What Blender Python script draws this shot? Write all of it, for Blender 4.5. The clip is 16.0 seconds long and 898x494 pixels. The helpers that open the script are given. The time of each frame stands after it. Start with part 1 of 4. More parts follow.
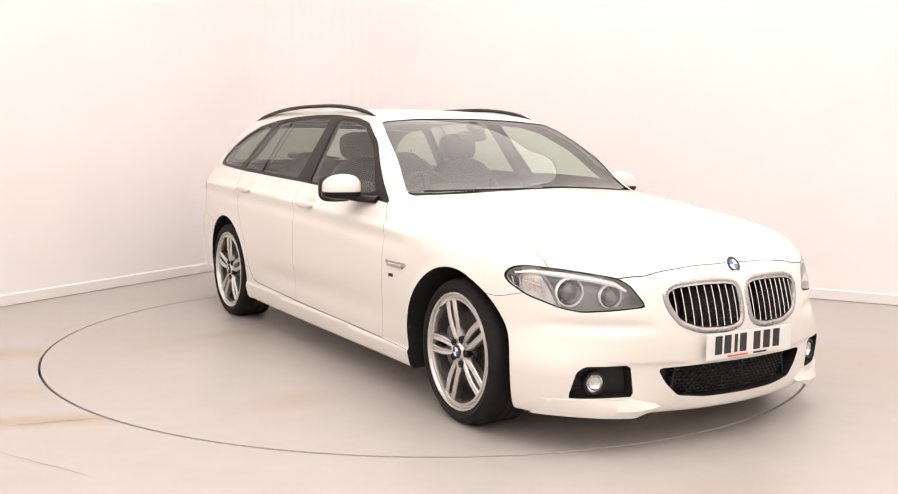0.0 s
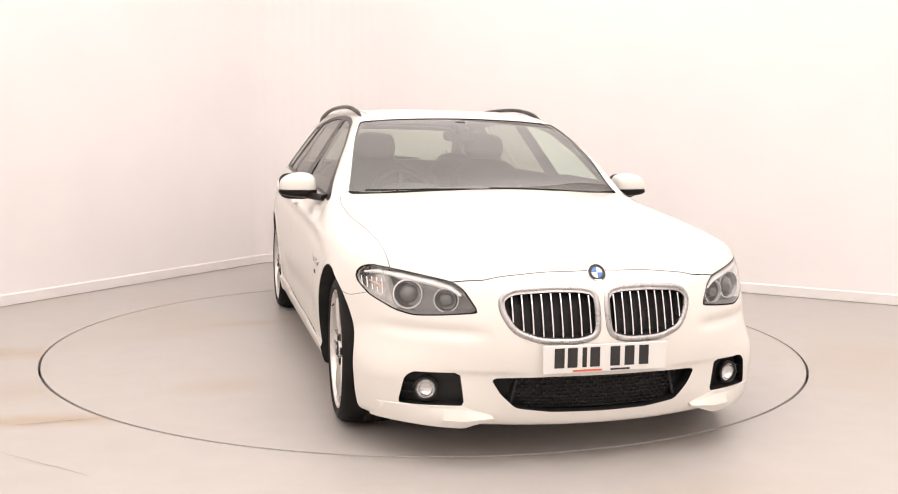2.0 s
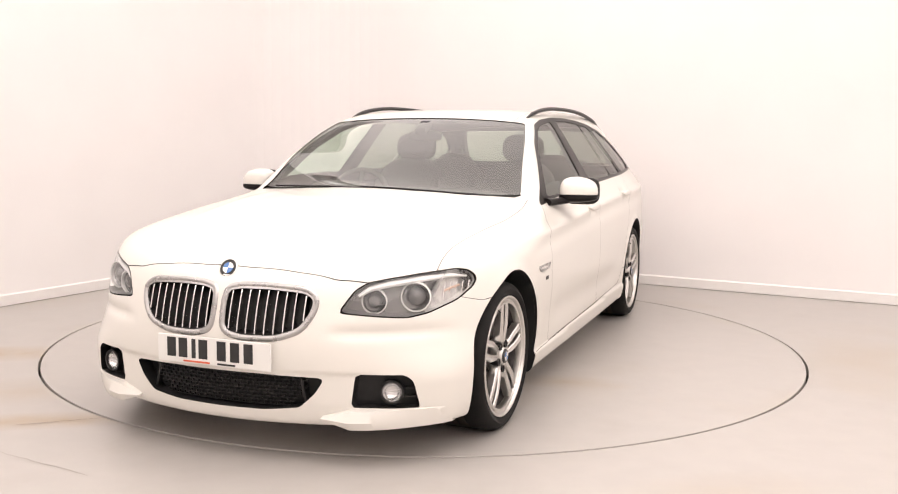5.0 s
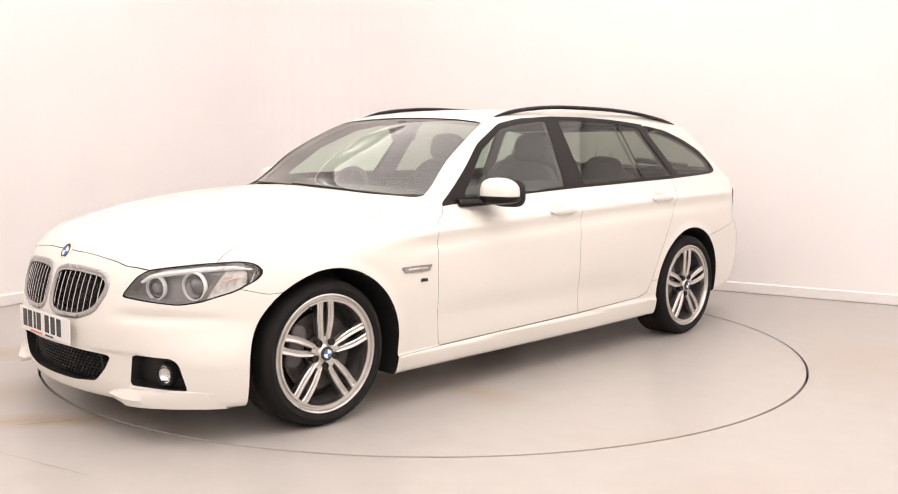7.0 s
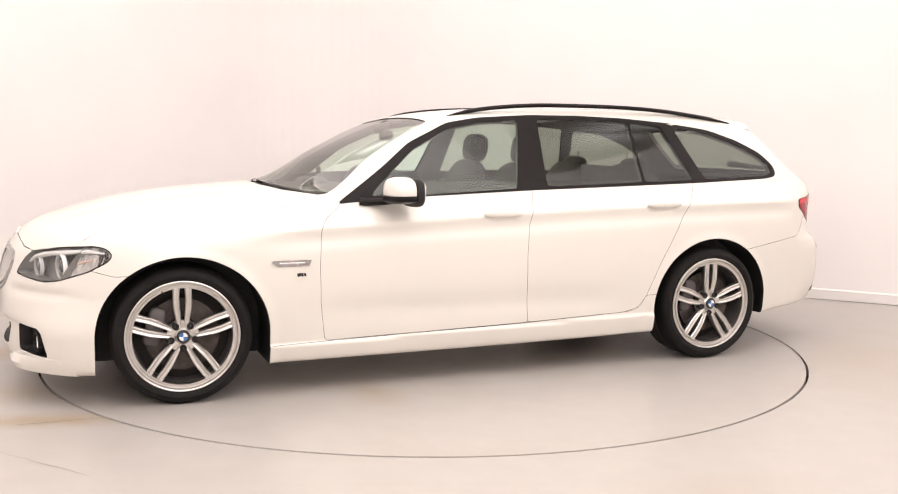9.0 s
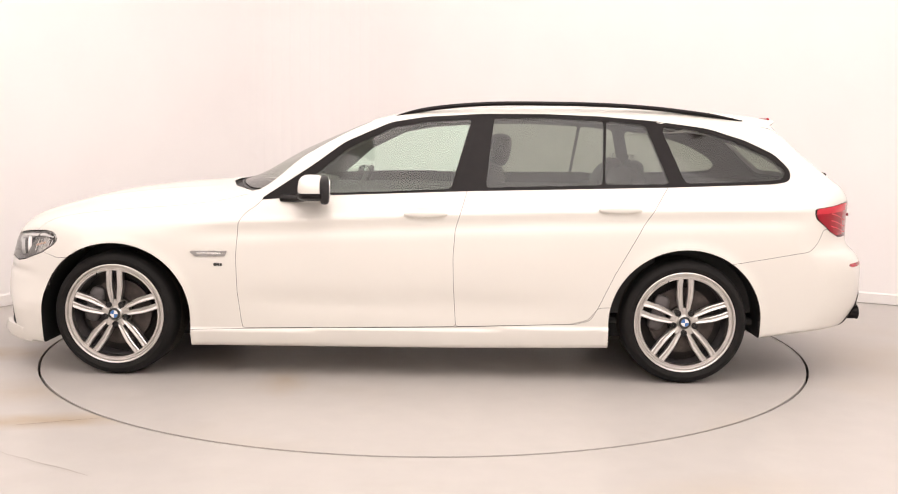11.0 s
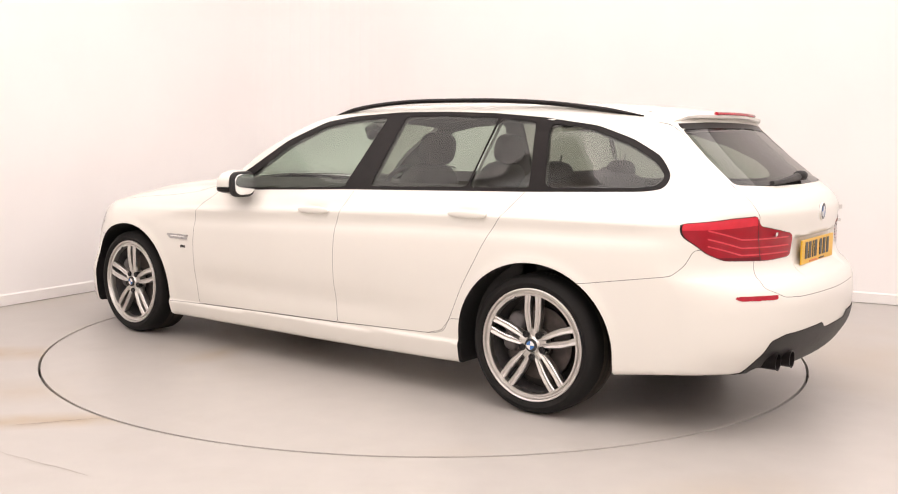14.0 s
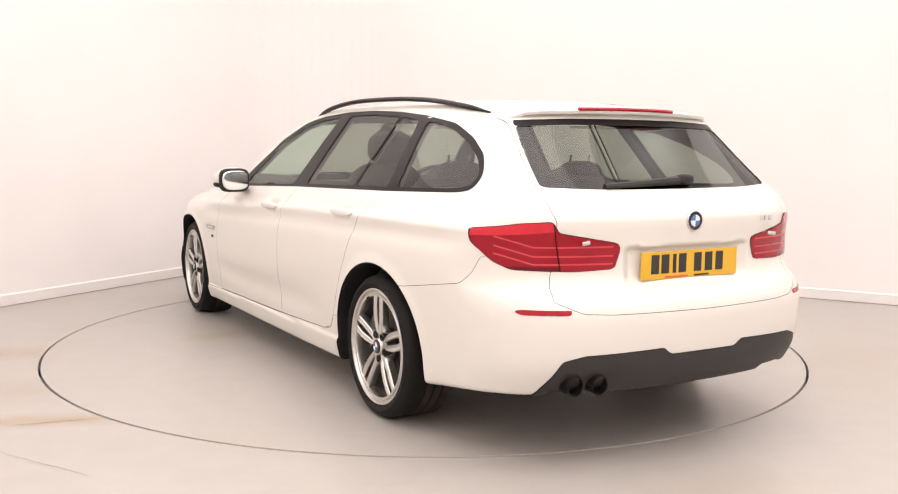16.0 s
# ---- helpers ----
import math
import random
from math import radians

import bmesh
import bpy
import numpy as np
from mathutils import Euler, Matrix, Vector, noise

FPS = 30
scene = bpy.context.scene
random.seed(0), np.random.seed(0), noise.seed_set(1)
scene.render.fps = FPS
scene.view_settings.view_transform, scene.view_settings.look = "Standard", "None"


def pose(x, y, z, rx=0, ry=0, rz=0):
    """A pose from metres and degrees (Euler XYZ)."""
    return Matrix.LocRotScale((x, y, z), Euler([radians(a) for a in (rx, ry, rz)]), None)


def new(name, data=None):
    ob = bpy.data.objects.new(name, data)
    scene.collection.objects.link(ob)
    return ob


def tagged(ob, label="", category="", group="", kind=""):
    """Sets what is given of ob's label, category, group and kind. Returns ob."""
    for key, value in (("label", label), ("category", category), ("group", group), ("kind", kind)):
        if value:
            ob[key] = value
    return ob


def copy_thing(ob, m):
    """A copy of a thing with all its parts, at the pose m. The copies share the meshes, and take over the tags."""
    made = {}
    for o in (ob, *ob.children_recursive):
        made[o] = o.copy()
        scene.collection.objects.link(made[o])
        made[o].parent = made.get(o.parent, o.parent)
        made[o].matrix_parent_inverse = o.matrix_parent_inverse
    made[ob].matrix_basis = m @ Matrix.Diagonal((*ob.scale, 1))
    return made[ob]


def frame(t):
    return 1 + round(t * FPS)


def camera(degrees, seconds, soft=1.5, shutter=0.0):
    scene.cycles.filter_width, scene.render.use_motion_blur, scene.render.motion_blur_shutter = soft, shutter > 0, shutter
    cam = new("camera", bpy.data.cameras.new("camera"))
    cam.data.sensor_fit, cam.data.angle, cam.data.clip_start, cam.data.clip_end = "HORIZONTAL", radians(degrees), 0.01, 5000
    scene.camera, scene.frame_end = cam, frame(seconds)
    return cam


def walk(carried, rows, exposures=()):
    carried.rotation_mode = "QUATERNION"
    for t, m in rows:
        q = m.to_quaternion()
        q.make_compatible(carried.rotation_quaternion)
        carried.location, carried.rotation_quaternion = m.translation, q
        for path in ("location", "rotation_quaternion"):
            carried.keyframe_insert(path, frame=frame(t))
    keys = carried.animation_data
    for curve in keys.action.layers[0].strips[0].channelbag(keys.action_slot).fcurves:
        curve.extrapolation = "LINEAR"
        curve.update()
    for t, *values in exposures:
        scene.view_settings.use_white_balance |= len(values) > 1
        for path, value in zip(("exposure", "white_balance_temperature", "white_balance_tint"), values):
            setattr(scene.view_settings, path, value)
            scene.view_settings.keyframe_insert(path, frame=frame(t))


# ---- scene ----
cam = camera(50.23, 16.0, soft=1.1)
EYE = pose(0, -5.935, 1.262, 83.489, 0, -1.266) @ pose(0, 0, 0, 0, 0, 0.722)
walk(cam, [(0.0, EYE), (16.0, EYE)])
scene.view_settings.exposure = 0.0

# turn of the platform, degrees by seconds
TURN = [(0, 30.84), (0.5, 28.91), (1, 25.10), (1.5, 20.00), (2, 13.75), (2.5, 7.96), (3, 1.73), (3.5, -4.06), (4, -10.25), (4.5, -15.97), (5, -22.15), (7.5, -51.56), (8, -57.67), (8.5, -63.30), (9, -69.25), (11.5, -97.79), (12, -103.85), (12.5, -109.47), (13, -115.45), (13.5, -121.10), (14, -127.17), (14.5, -132.87), (15, -138.89), (15.5, -144.68), (16, -150.87)]
CAR_X, CAR_Y = 0.116, 0.108          # the car's middle on the platform
DISC_R = 2.249

# ---- light ----
world = bpy.data.worlds.new("world")
scene.world = world
world.use_nodes = True
world.node_tree.nodes["Background"].inputs[0].default_value = (1.0, 0.95, 0.9, 1)
world.node_tree.nodes["Background"].inputs[1].default_value = 0.05
PANEL_POWER = 1.40


# ---- materials ----
def material(name, colour, rough=0.5, metal=0.0, coat=0.0, spec=0.5, vary=0.0, scale=8.0, bump=0.0, bump_scale=200.0, emit=0.0):
    m = bpy.data.materials.new(name)
    m.use_nodes = True
    nt = m.node_tree
    b = nt.nodes["Principled BSDF"]
    b.inputs["Base Color"].default_value = (*colour, 1)
    b.inputs["Roughness"].default_value = rough
    b.inputs["Metallic"].default_value = metal
    b.inputs["Specular IOR Level"].default_value = spec
    b.inputs["Coat Weight"].default_value = coat
    b.inputs["Coat Roughness"].default_value = 0.04
    if emit:
        b.inputs["Emission Color"].default_value = (*colour, 1)
        b.inputs["Emission Strength"].default_value = emit
    co = nt.nodes.new("ShaderNodeTexCoord")
    if vary:
        n = nt.nodes.new("ShaderNodeTexNoise")
        n.inputs["Scale"].default_value = scale
        n.inputs["Detail"].default_value = 6
        nt.links.new(co.outputs["Object"], n.inputs["Vector"])
        r = nt.nodes.new("ShaderNodeValToRGB")
        r.color_ramp.elements[0].position, r.color_ramp.elements[1].position = 0.3, 0.7
        r.color_ramp.elements[0].color = (*[c * (1 - vary) for c in colour], 1)
        r.color_ramp.elements[1].color = (*[min(1, c * (1 + vary)) for c in colour], 1)
        nt.links.new(n.outputs["Fac"], r.inputs["Fac"])
        nt.links.new(r.outputs["Color"], b.inputs["Base Color"])
        mr = nt.nodes.new("ShaderNodeMapRange")
        mr.inputs["To Min"].default_value, mr.inputs["To Max"].default_value = rough * 0.85, min(1, rough * 1.15)
        nt.links.new(n.outputs["Fac"], mr.inputs["Value"])
        nt.links.new(mr.outputs["Result"], b.inputs["Roughness"])
    if bump:
        n2 = nt.nodes.new("ShaderNodeTexNoise")
        n2.inputs["Scale"].default_value = bump_scale
        n2.inputs["Detail"].default_value = 4
        nt.links.new(co.outputs["Object"], n2.inputs["Vector"])
        bp = nt.nodes.new("ShaderNodeBump")
        bp.inputs["Strength"].default_value = bump
        bp.inputs["Distance"].default_value = 0.002
        nt.links.new(n2.outputs["Fac"], bp.inputs["Height"])
        nt.links.new(bp.outputs["Normal"], b.inputs["Normal"])
    return m


def glass(name, tint, gloss=0.05, rough=0.0):
    m = bpy.data.materials.new(name)
    m.use_nodes = True
    nt = m.node_tree
    nt.nodes.remove(nt.nodes["Principled BSDF"])
    t = nt.nodes.new("ShaderNodeBsdfTransparent")
    t.inputs[0].default_value = (*tint, 1)
    g = nt.nodes.new("ShaderNodeBsdfGlossy")
    g.inputs["Roughness"].default_value = rough
    lw = nt.nodes.new("ShaderNodeLayerWeight")
    lw.inputs["Blend"].default_value = 0.5
    pw, f = nt.nodes.new("ShaderNodeMath"), nt.nodes.new("ShaderNodeMath")
    pw.operation, pw.inputs[1].default_value = "POWER", 5.0
    f.operation, f.inputs[1].default_value, f.inputs[2].default_value = "MULTIPLY_ADD", 0.85, gloss
    nt.links.new(lw.outputs["Facing"], pw.inputs[0])
    nt.links.new(pw.outputs[0], f.inputs[0])
    x = nt.nodes.new("ShaderNodeMixShader")
    nt.links.new(f.outputs[0], x.inputs[0])
    nt.links.new(t.outputs[0], x.inputs[1])
    nt.links.new(g.outputs[0], x.inputs[2])
    nt.links.new(x.outputs[0], nt.nodes["Material Output"].inputs[0])
    return m


def floor_material(name, base, stains, spots=()):
    """Painted concrete: cloudy grey, with faint yellow-brown stains and scuffs."""
    m = material(name, base, 0.42, bump=0.03, bump_scale=60)
    nt = m.node_tree
    b = nt.nodes["Principled BSDF"]
    co = nt.nodes.new("ShaderNodeTexCoord")
    big, fine = nt.nodes.new("ShaderNodeTexNoise"), nt.nodes.new("ShaderNodeTexNoise")
    big.inputs["Scale"].default_value, big.inputs["Detail"].default_value = 0.55, 3
    fine.inputs["Scale"].default_value, fine.inputs["Detail"].default_value = 7, 8
    col = nt.nodes.new("ShaderNodeValToRGB")
    col.color_ramp.elements[0].position, col.color_ramp.elements[1].position = 0.35, 0.65
    col.color_ramp.elements[0].color = (*[c * 0.965 for c in base], 1)
    col.color_ramp.elements[1].color = (*[c * 1.02 for c in base], 1)
    ramp = nt.nodes.new("ShaderNodeValToRGB")
    ramp.color_ramp.elements[0].position, ramp.color_ramp.elements[1].position = 0.56, 0.75
    ramp.color_ramp.elements[0].color, ramp.color_ramp.elements[1].color = (0, 0, 0, 1), (stains, stains, stains, 1)
    mix = nt.nodes.new("ShaderNodeMixRGB")
    mix.inputs[2].default_value = (base[0] * 0.86, base[1] * 0.74, base[2] * 0.55, 1)
    for n in (big, fine):
        nt.links.new(co.outputs["Object"], n.inputs["Vector"])
    nt.links.new(fine.outputs["Fac"], col.inputs["Fac"])
    nt.links.new(big.outputs["Fac"], ramp.inputs["Fac"])
    nt.links.new(ramp.outputs["Color"], mix.inputs[0])
    nt.links.new(col.outputs["Color"], mix.inputs[1])
    speck, sramp, dark = nt.nodes.new("ShaderNodeTexNoise"), nt.nodes.new("ShaderNodeValToRGB"), nt.nodes.new("ShaderNodeMixRGB")
    speck.inputs["Scale"].default_value, speck.inputs["Detail"].default_value, speck.inputs["Roughness"].default_value = 2.6, 4, 0.6
    sramp.color_ramp.elements[0].position, sramp.color_ramp.elements[1].position = 0.56, 0.74
    sramp.color_ramp.elements[0].color, sramp.color_ramp.elements[1].color = (0, 0, 0, 1), (0.16, 0.16, 0.16, 1)
    dark.inputs[2].default_value = (base[0] * 0.72, base[1] * 0.68, base[2] * 0.62, 1)
    nt.links.new(co.outputs["Object"], speck.inputs["Vector"])
    nt.links.new(speck.outputs["Fac"], sramp.inputs["Fac"])
    nt.links.new(sramp.outputs["Color"], dark.inputs[0])
    nt.links.new(mix.outputs[0], dark.inputs[1])
    last = dark
    for x, y, sx, sy, strength in spots:
        mp, gr, mul, m2 = [nt.nodes.new("ShaderNode" + k) for k in ("Mapping", "TexGradient", "Math", "MixRGB")]
        mp.vector_type, gr.gradient_type, mul.operation = "TEXTURE", "SPHERICAL", "MULTIPLY"
        mp.inputs["Location"].default_value, mp.inputs["Scale"].default_value = (x, y, 0), (sx, sy, 1)
        mp.inputs["Rotation"].default_value = (0, 0, 0.15)
        nt.links.new(co.outputs["Object"], mp.inputs["Vector"])
        nt.links.new(mp.outputs[0], gr.inputs["Vector"])
        patch = nt.nodes.new("ShaderNodeMath")
        patch.operation, patch.inputs[1].default_value = "MULTIPLY", strength * 2
        nt.links.new(fine.outputs["Fac"], patch.inputs[0])
        nt.links.new(gr.outputs["Fac"], mul.inputs[0])
        nt.links.new(patch.outputs[0], mul.inputs[1])
        nt.links.new(mul.outputs[0], m2.inputs[0])
        nt.links.new(last.outputs[0], m2.inputs[1])
        m2.inputs[2].default_value = (base[0] * 0.85, base[1] * 0.70, base[2] * 0.50, 1)
        last = m2
    nt.links.new(last.outputs[0], b.inputs["Base Color"])
    mr = nt.nodes.new("ShaderNodeMapRange")
    mr.inputs["To Min"].default_value, mr.inputs["To Max"].default_value = 0.31, 0.38
    nt.links.new(fine.outputs["Fac"], mr.inputs["Value"])
    nt.links.new(mr.outputs["Result"], b.inputs["Roughness"])
    return m


PAINT = material("white_car_paint", (0.745, 0.72, 0.668), 0.35, coat=0.6, vary=0.012, scale=3, bump=0.01, bump_scale=400)
WALL = material("wall_paint", (0.885, 0.856, 0.845), 0.7, vary=0.015, scale=1.5, bump=0.15, bump_scale=90)
SKIRT = material("skirting_paint", (0.85, 0.82, 0.80), 0.4, vary=0.02, scale=4)
CEIL = material("ceiling_paint", (0.85, 0.83, 0.82), 0.8, vary=0.03, scale=2)
FLOOR = floor_material("floor_paint", (0.435, 0.409, 0.383), 0.42, ((-2.45, -0.5, 0.55, 0.22, 0.9), (-1.75, -1.80, 0.75, 0.14, 0.9), (-2.0, -1.3, 0.5, 0.3, 0.4), (1.1, -2.6, 0.5, 0.2, 0.25)))
DISC = floor_material("platform_paint", (0.437, 0.411, 0.385), 0.5, ((-1.0, 0.75, 0.5, 0.12, 0.5), (1.1, -0.7, 0.35, 0.15, 0.5), (0.3, 1.3, 0.6, 0.2, 0.5), (-1.3, -0.9, 0.3, 0.2, 0.5)))
DARKGAP = material("gap_rubber", (0.03, 0.025, 0.022), 0.8, vary=0.1)
GLOSSBLACK = material("gloss_black_trim", (0.012, 0.010, 0.010), 0.3, spec=0.12, vary=0.1, scale=20)
MATTBLACK = material("black_plastic", (0.02, 0.019, 0.019), 0.5, spec=0.3, vary=0.15, scale=30, bump=0.15, bump_scale=500)
GREYTRIM = material("anthracite_plastic", (0.038, 0.036, 0.035), 0.5, spec=0.3, vary=0.1, scale=20, bump=0.1, bump_scale=400)
LINER = material("inner_lining", (0.05, 0.047, 0.045), 0.85, vary=0.1)
HEADLINER = material("headliner_cloth", (0.13, 0.126, 0.118), 0.9, vary=0.06, bump=0.2, bump_scale=600)
LEATHER = material("dark_leather", (0.036, 0.031, 0.029), 0.5, vary=0.15, scale=15, bump=0.25, bump_scale=250)
CLEAR = glass("windscreen_glass", (0.66, 0.75, 0.655), 0.165)
SIDEGLASS = glass("side_glass", (0.76, 0.88, 0.81), 0.07)
PRIVACY = glass("privacy_glass", (0.46, 0.50, 0.45), 0.065)
LAMPGLASS = glass("lamp_cover", (0.93, 0.93, 0.93), 0.09)
CHROME = material("chrome", (0.82, 0.82, 0.82), 0.12, 1.0, vary=0.03, scale=30)
SATIN = material("satin_silver", (0.72, 0.71, 0.69), 0.35, 1.0, vary=0.05, scale=20)
FRAMESILVER = material("grille_frame_silver", (0.44, 0.435, 0.43), 0.28, 1.0, vary=0.05, scale=30)
ALLOY = material("silver_alloy", (0.62, 0.605, 0.58), 0.32, 1.0, coat=0.3, vary=0.06, scale=25)
RUBBER = material("tyre_rubber", (0.011, 0.010, 0.0095), 0.7, spec=0.2, vary=0.25, scale=12, bump=0.3, bump_scale=120)
TREAD = material("dusty_tread", (0.045, 0.036, 0.030), 0.85, spec=0.2, vary=0.35, scale=14, bump=0.4, bump_scale=90)
DISCSTEEL = material("brake_steel", (0.075, 0.062, 0.056), 0.5, 0.5, vary=0.3, scale=30)
# iron of the calipers; also painted on the rim barrels as shade
CALIPER_AND_BARREL_SHADE = material("caliper_iron_and_barrel_shade", (0.12, 0.11, 0.11), 0.6, 0.5, vary=0.2, scale=30)
LAMPGREY = material("lamp_housing", (0.24, 0.236, 0.232), 0.3, 0.3, vary=0.1, scale=30)
LENSDARK = material("projector_lens", (0.13, 0.13, 0.132), 0.08, 0.3, coat=1.0, vary=0.05)
OUTERLAMP = material("lamp_outer_reflector", (0.72, 0.71, 0.69), 0.22, 0.35, vary=0.25, scale=30)
RINGWHITE = material("light_ring", (0.85, 0.85, 0.84), 0.25, coat=0.5, vary=0.02)
LAMPSILVER = material("lamp_reflector", (0.75, 0.75, 0.75), 0.18, 1.0, vary=0.05, scale=25)
AMBER = material("amber_bulb", (0.66, 0.48, 0.38), 0.25, coat=0.4, vary=0.08, scale=30)
REDLENS = material("red_lens", (0.31, 0.004, 0.015), 0.15, spec=0.3, coat=0.15, vary=0.1, scale=20)
REDLIGHT = material("red_light_guide", (0.74, 0.075, 0.10), 0.15, spec=0.3, coat=0.1, vary=0.08, scale=25)
REDDARK = material("red_lens_dark", (0.13, 0.002, 0.008), 0.15, spec=0.3, coat=0.1, vary=0.08, scale=25)
REDBRIGHT = material("red_lens_upper", (0.60, 0.02, 0.04), 0.15, spec=0.3, coat=0.3, vary=0.08, scale=25)
REFLRED = material("red_reflector", (0.36, 0.006, 0.02), 0.2, spec=0.3, coat=0.2, vary=0.1, scale=60)
PLATEWHITE = material("white_plate", (0.78, 0.77, 0.74), 0.35, vary=0.02)
PLATEYELLOW = material("yellow_plate", (0.72, 0.42, 0.03), 0.35, vary=0.03)
INK = material("black_ink", (0.02, 0.02, 0.02), 0.4, vary=0.1)
INKRED = material("red_ink", (0.65, 0.13, 0.06), 0.4, vary=0.05)
BADGEBLUE = material("badge_blue", (0.05, 0.17, 0.45), 0.2, coat=1.0, vary=0.05)
BADGEWHITE = material("badge_white", (0.8, 0.8, 0.8), 0.2, coat=1.0, vary=0.02)
KEY_PANEL = material("key_light_diffuser", (1.0, 0.932, 0.905), 0.6, emit=PANEL_POWER * 1.9)
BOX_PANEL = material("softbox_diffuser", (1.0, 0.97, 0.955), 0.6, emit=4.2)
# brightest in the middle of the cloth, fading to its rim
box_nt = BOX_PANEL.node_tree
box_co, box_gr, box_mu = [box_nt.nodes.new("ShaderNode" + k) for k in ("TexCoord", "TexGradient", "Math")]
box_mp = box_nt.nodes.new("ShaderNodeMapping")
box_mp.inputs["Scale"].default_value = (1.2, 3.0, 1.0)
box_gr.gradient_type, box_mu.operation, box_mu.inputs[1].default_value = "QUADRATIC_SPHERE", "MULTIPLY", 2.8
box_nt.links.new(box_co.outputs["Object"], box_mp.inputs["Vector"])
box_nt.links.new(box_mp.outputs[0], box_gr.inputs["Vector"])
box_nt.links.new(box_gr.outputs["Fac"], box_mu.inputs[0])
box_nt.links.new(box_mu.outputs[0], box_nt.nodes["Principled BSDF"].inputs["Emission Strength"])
LAMP_PANEL = material("light_diffuser", (1.0, 0.928, 0.90), 0.6, emit=PANEL_POWER)
CRACK = material("floor_crack", (0.29, 0.255, 0.22), 0.8, vary=0.2, scale=10)


# ---- mesh helpers ----
def mesh_object(name, verts, faces, mat, parent=None, label="", normals=None, smooth=True):
    me = bpy.data.meshes.new(name)
    me.from_pydata([tuple(map(float, v)) for v in verts], [], [tuple(map(int, f)) for f in faces])
    me.update()
    if smooth:
        me.shade_smooth()
    if normals is not None:
        me.normals_split_custom_set_from_vertices([tuple(map(float, n)) for n in normals])
    me.materials.append(mat)
    ob = new(name, me)
    if parent:
        ob.parent = parent
    if label:
        ob["label"] = label
    return ob


def part(name, bm, mat, parent, label="", smooth=True):
    me = bpy.data.meshes.new(name)
    bmesh.ops.recalc_face_normals(bm, faces=bm.faces)
    bm.to_mesh(me)
    bm.free()
    if smooth:
        me.shade_smooth()
        me.set_sharp_from_angle(angle=radians(38))
    me.materials.append(mat)
    ob = new(name, me)
    ob.parent = parent
    if label:
        ob["label"] = label
    return ob


def box(bm, size, m=None, bevel=0.0, seg=2):
    r = bmesh.ops.create_cube(bm, size=1.0)
    bmesh.ops.scale(bm, vec=size, verts=r["verts"])
    if bevel:
        e = {e for v in r["verts"] for e in v.link_edges}
        q = bmesh.ops.bevel(bm, geom=list(e), offset=bevel, segments=seg, profile=0.5, affect="EDGES")
        vs = list({v for v in q["verts"]} | {v for v in r["verts"] if v.is_valid})
    else:
        vs = r["verts"]
    if m is not None:
        bmesh.ops.transform(bm, matrix=m, verts=vs)
    return vs


def blob(bm, size, m, power=2.6, u=24, v=14):
    """A rounded box: a superellipsoid."""
    s = lambda a: math.copysign(abs(a) ** (2 / power), a)
    rows = []
    for j in range(v + 1):
        b = -math.pi / 2 + math.pi * j / v
        rows.append([bm.verts.new(m @ Vector((size[0] * s(math.cos(b)) * s(math.cos(2 * math.pi * i / u)),
                                              size[1] * s(math.cos(b)) * s(math.sin(2 * math.pi * i / u)), size[2] * s(math.sin(b))))) for i in range(u)])
    for j in range(v):
        for i in range(u):
            bm.faces.new((rows[j][i], rows[j][(i + 1) % u], rows[j + 1][(i + 1) % u], rows[j + 1][i]))
    bmesh.ops.remove_doubles(bm, verts=[w for r in (rows[0], rows[-1]) for w in r], dist=1e-5)


def lathe(bm, profile, n=64, m=Matrix()):
    """Turns (radius, height) pairs round the y axis."""
    rings = [[bm.verts.new(m @ Vector((r * math.cos(2 * math.pi * i / n), h, r * math.sin(2 * math.pi * i / n)))) for i in range(n)] for r, h in profile]
    for a, b in zip(rings, rings[1:]):
        for i in range(n):
            bm.faces.new((a[i], a[(i + 1) % n], b[(i + 1) % n], b[i]))
    return rings


def tube(bm, path, radius, n=8, flat=1.0):
    """A rod along a path; flat squeezes its height."""
    rings = []
    for k, q in enumerate(path):
        q = Vector(q)
        d = (Vector(path[min(k + 1, len(path) - 1)]) - Vector(path[max(k - 1, 0)])).normalized()
        side = d.cross(Vector((0, 0, 1))).normalized() if abs(d.z) < 0.95 else Vector((1, 0, 0))
        up = side.cross(d)
        r = radius(k / (len(path) - 1)) if callable(radius) else radius
        rings.append([bm.verts.new(q + side * math.cos(2 * math.pi * i / n) * r + up * math.sin(2 * math.pi * i / n) * r * flat) for i in range(n)])
    for a, b in zip(rings, rings[1:]):
        for i in range(n):
            bm.faces.new((a[i], a[(i + 1) % n], b[(i + 1) % n], b[i]))
    bm.faces.new(rings[0]), bm.faces.new(rings[-1])


def prism(bm, outline, depth, m, bevel=0.0):
    """An outline (x, y) raised by depth along z, laid by the pose m."""
    low = [bm.verts.new(m @ Vector((x, y, 0))) for x, y in outline]
    top = [bm.verts.new(m @ Vector((x, y, depth))) for x, y in outline]
    n = len(outline)
    bm.faces.new(top), bm.faces.new(low[::-1])
    for i in range(n):
        bm.faces.new((low[i], low[(i + 1) % n], top[(i + 1) % n], top[i]))


# ---- the room ----
TURN_ROOM = 60.6
ROOM = pose(-1.30, 4.20, 0, 0, 0, TURN_ROOM - 90)     # corner; room runs along +x and -y of this frame
LX, LY, HIGH = 10.4, 10.6, 3.5


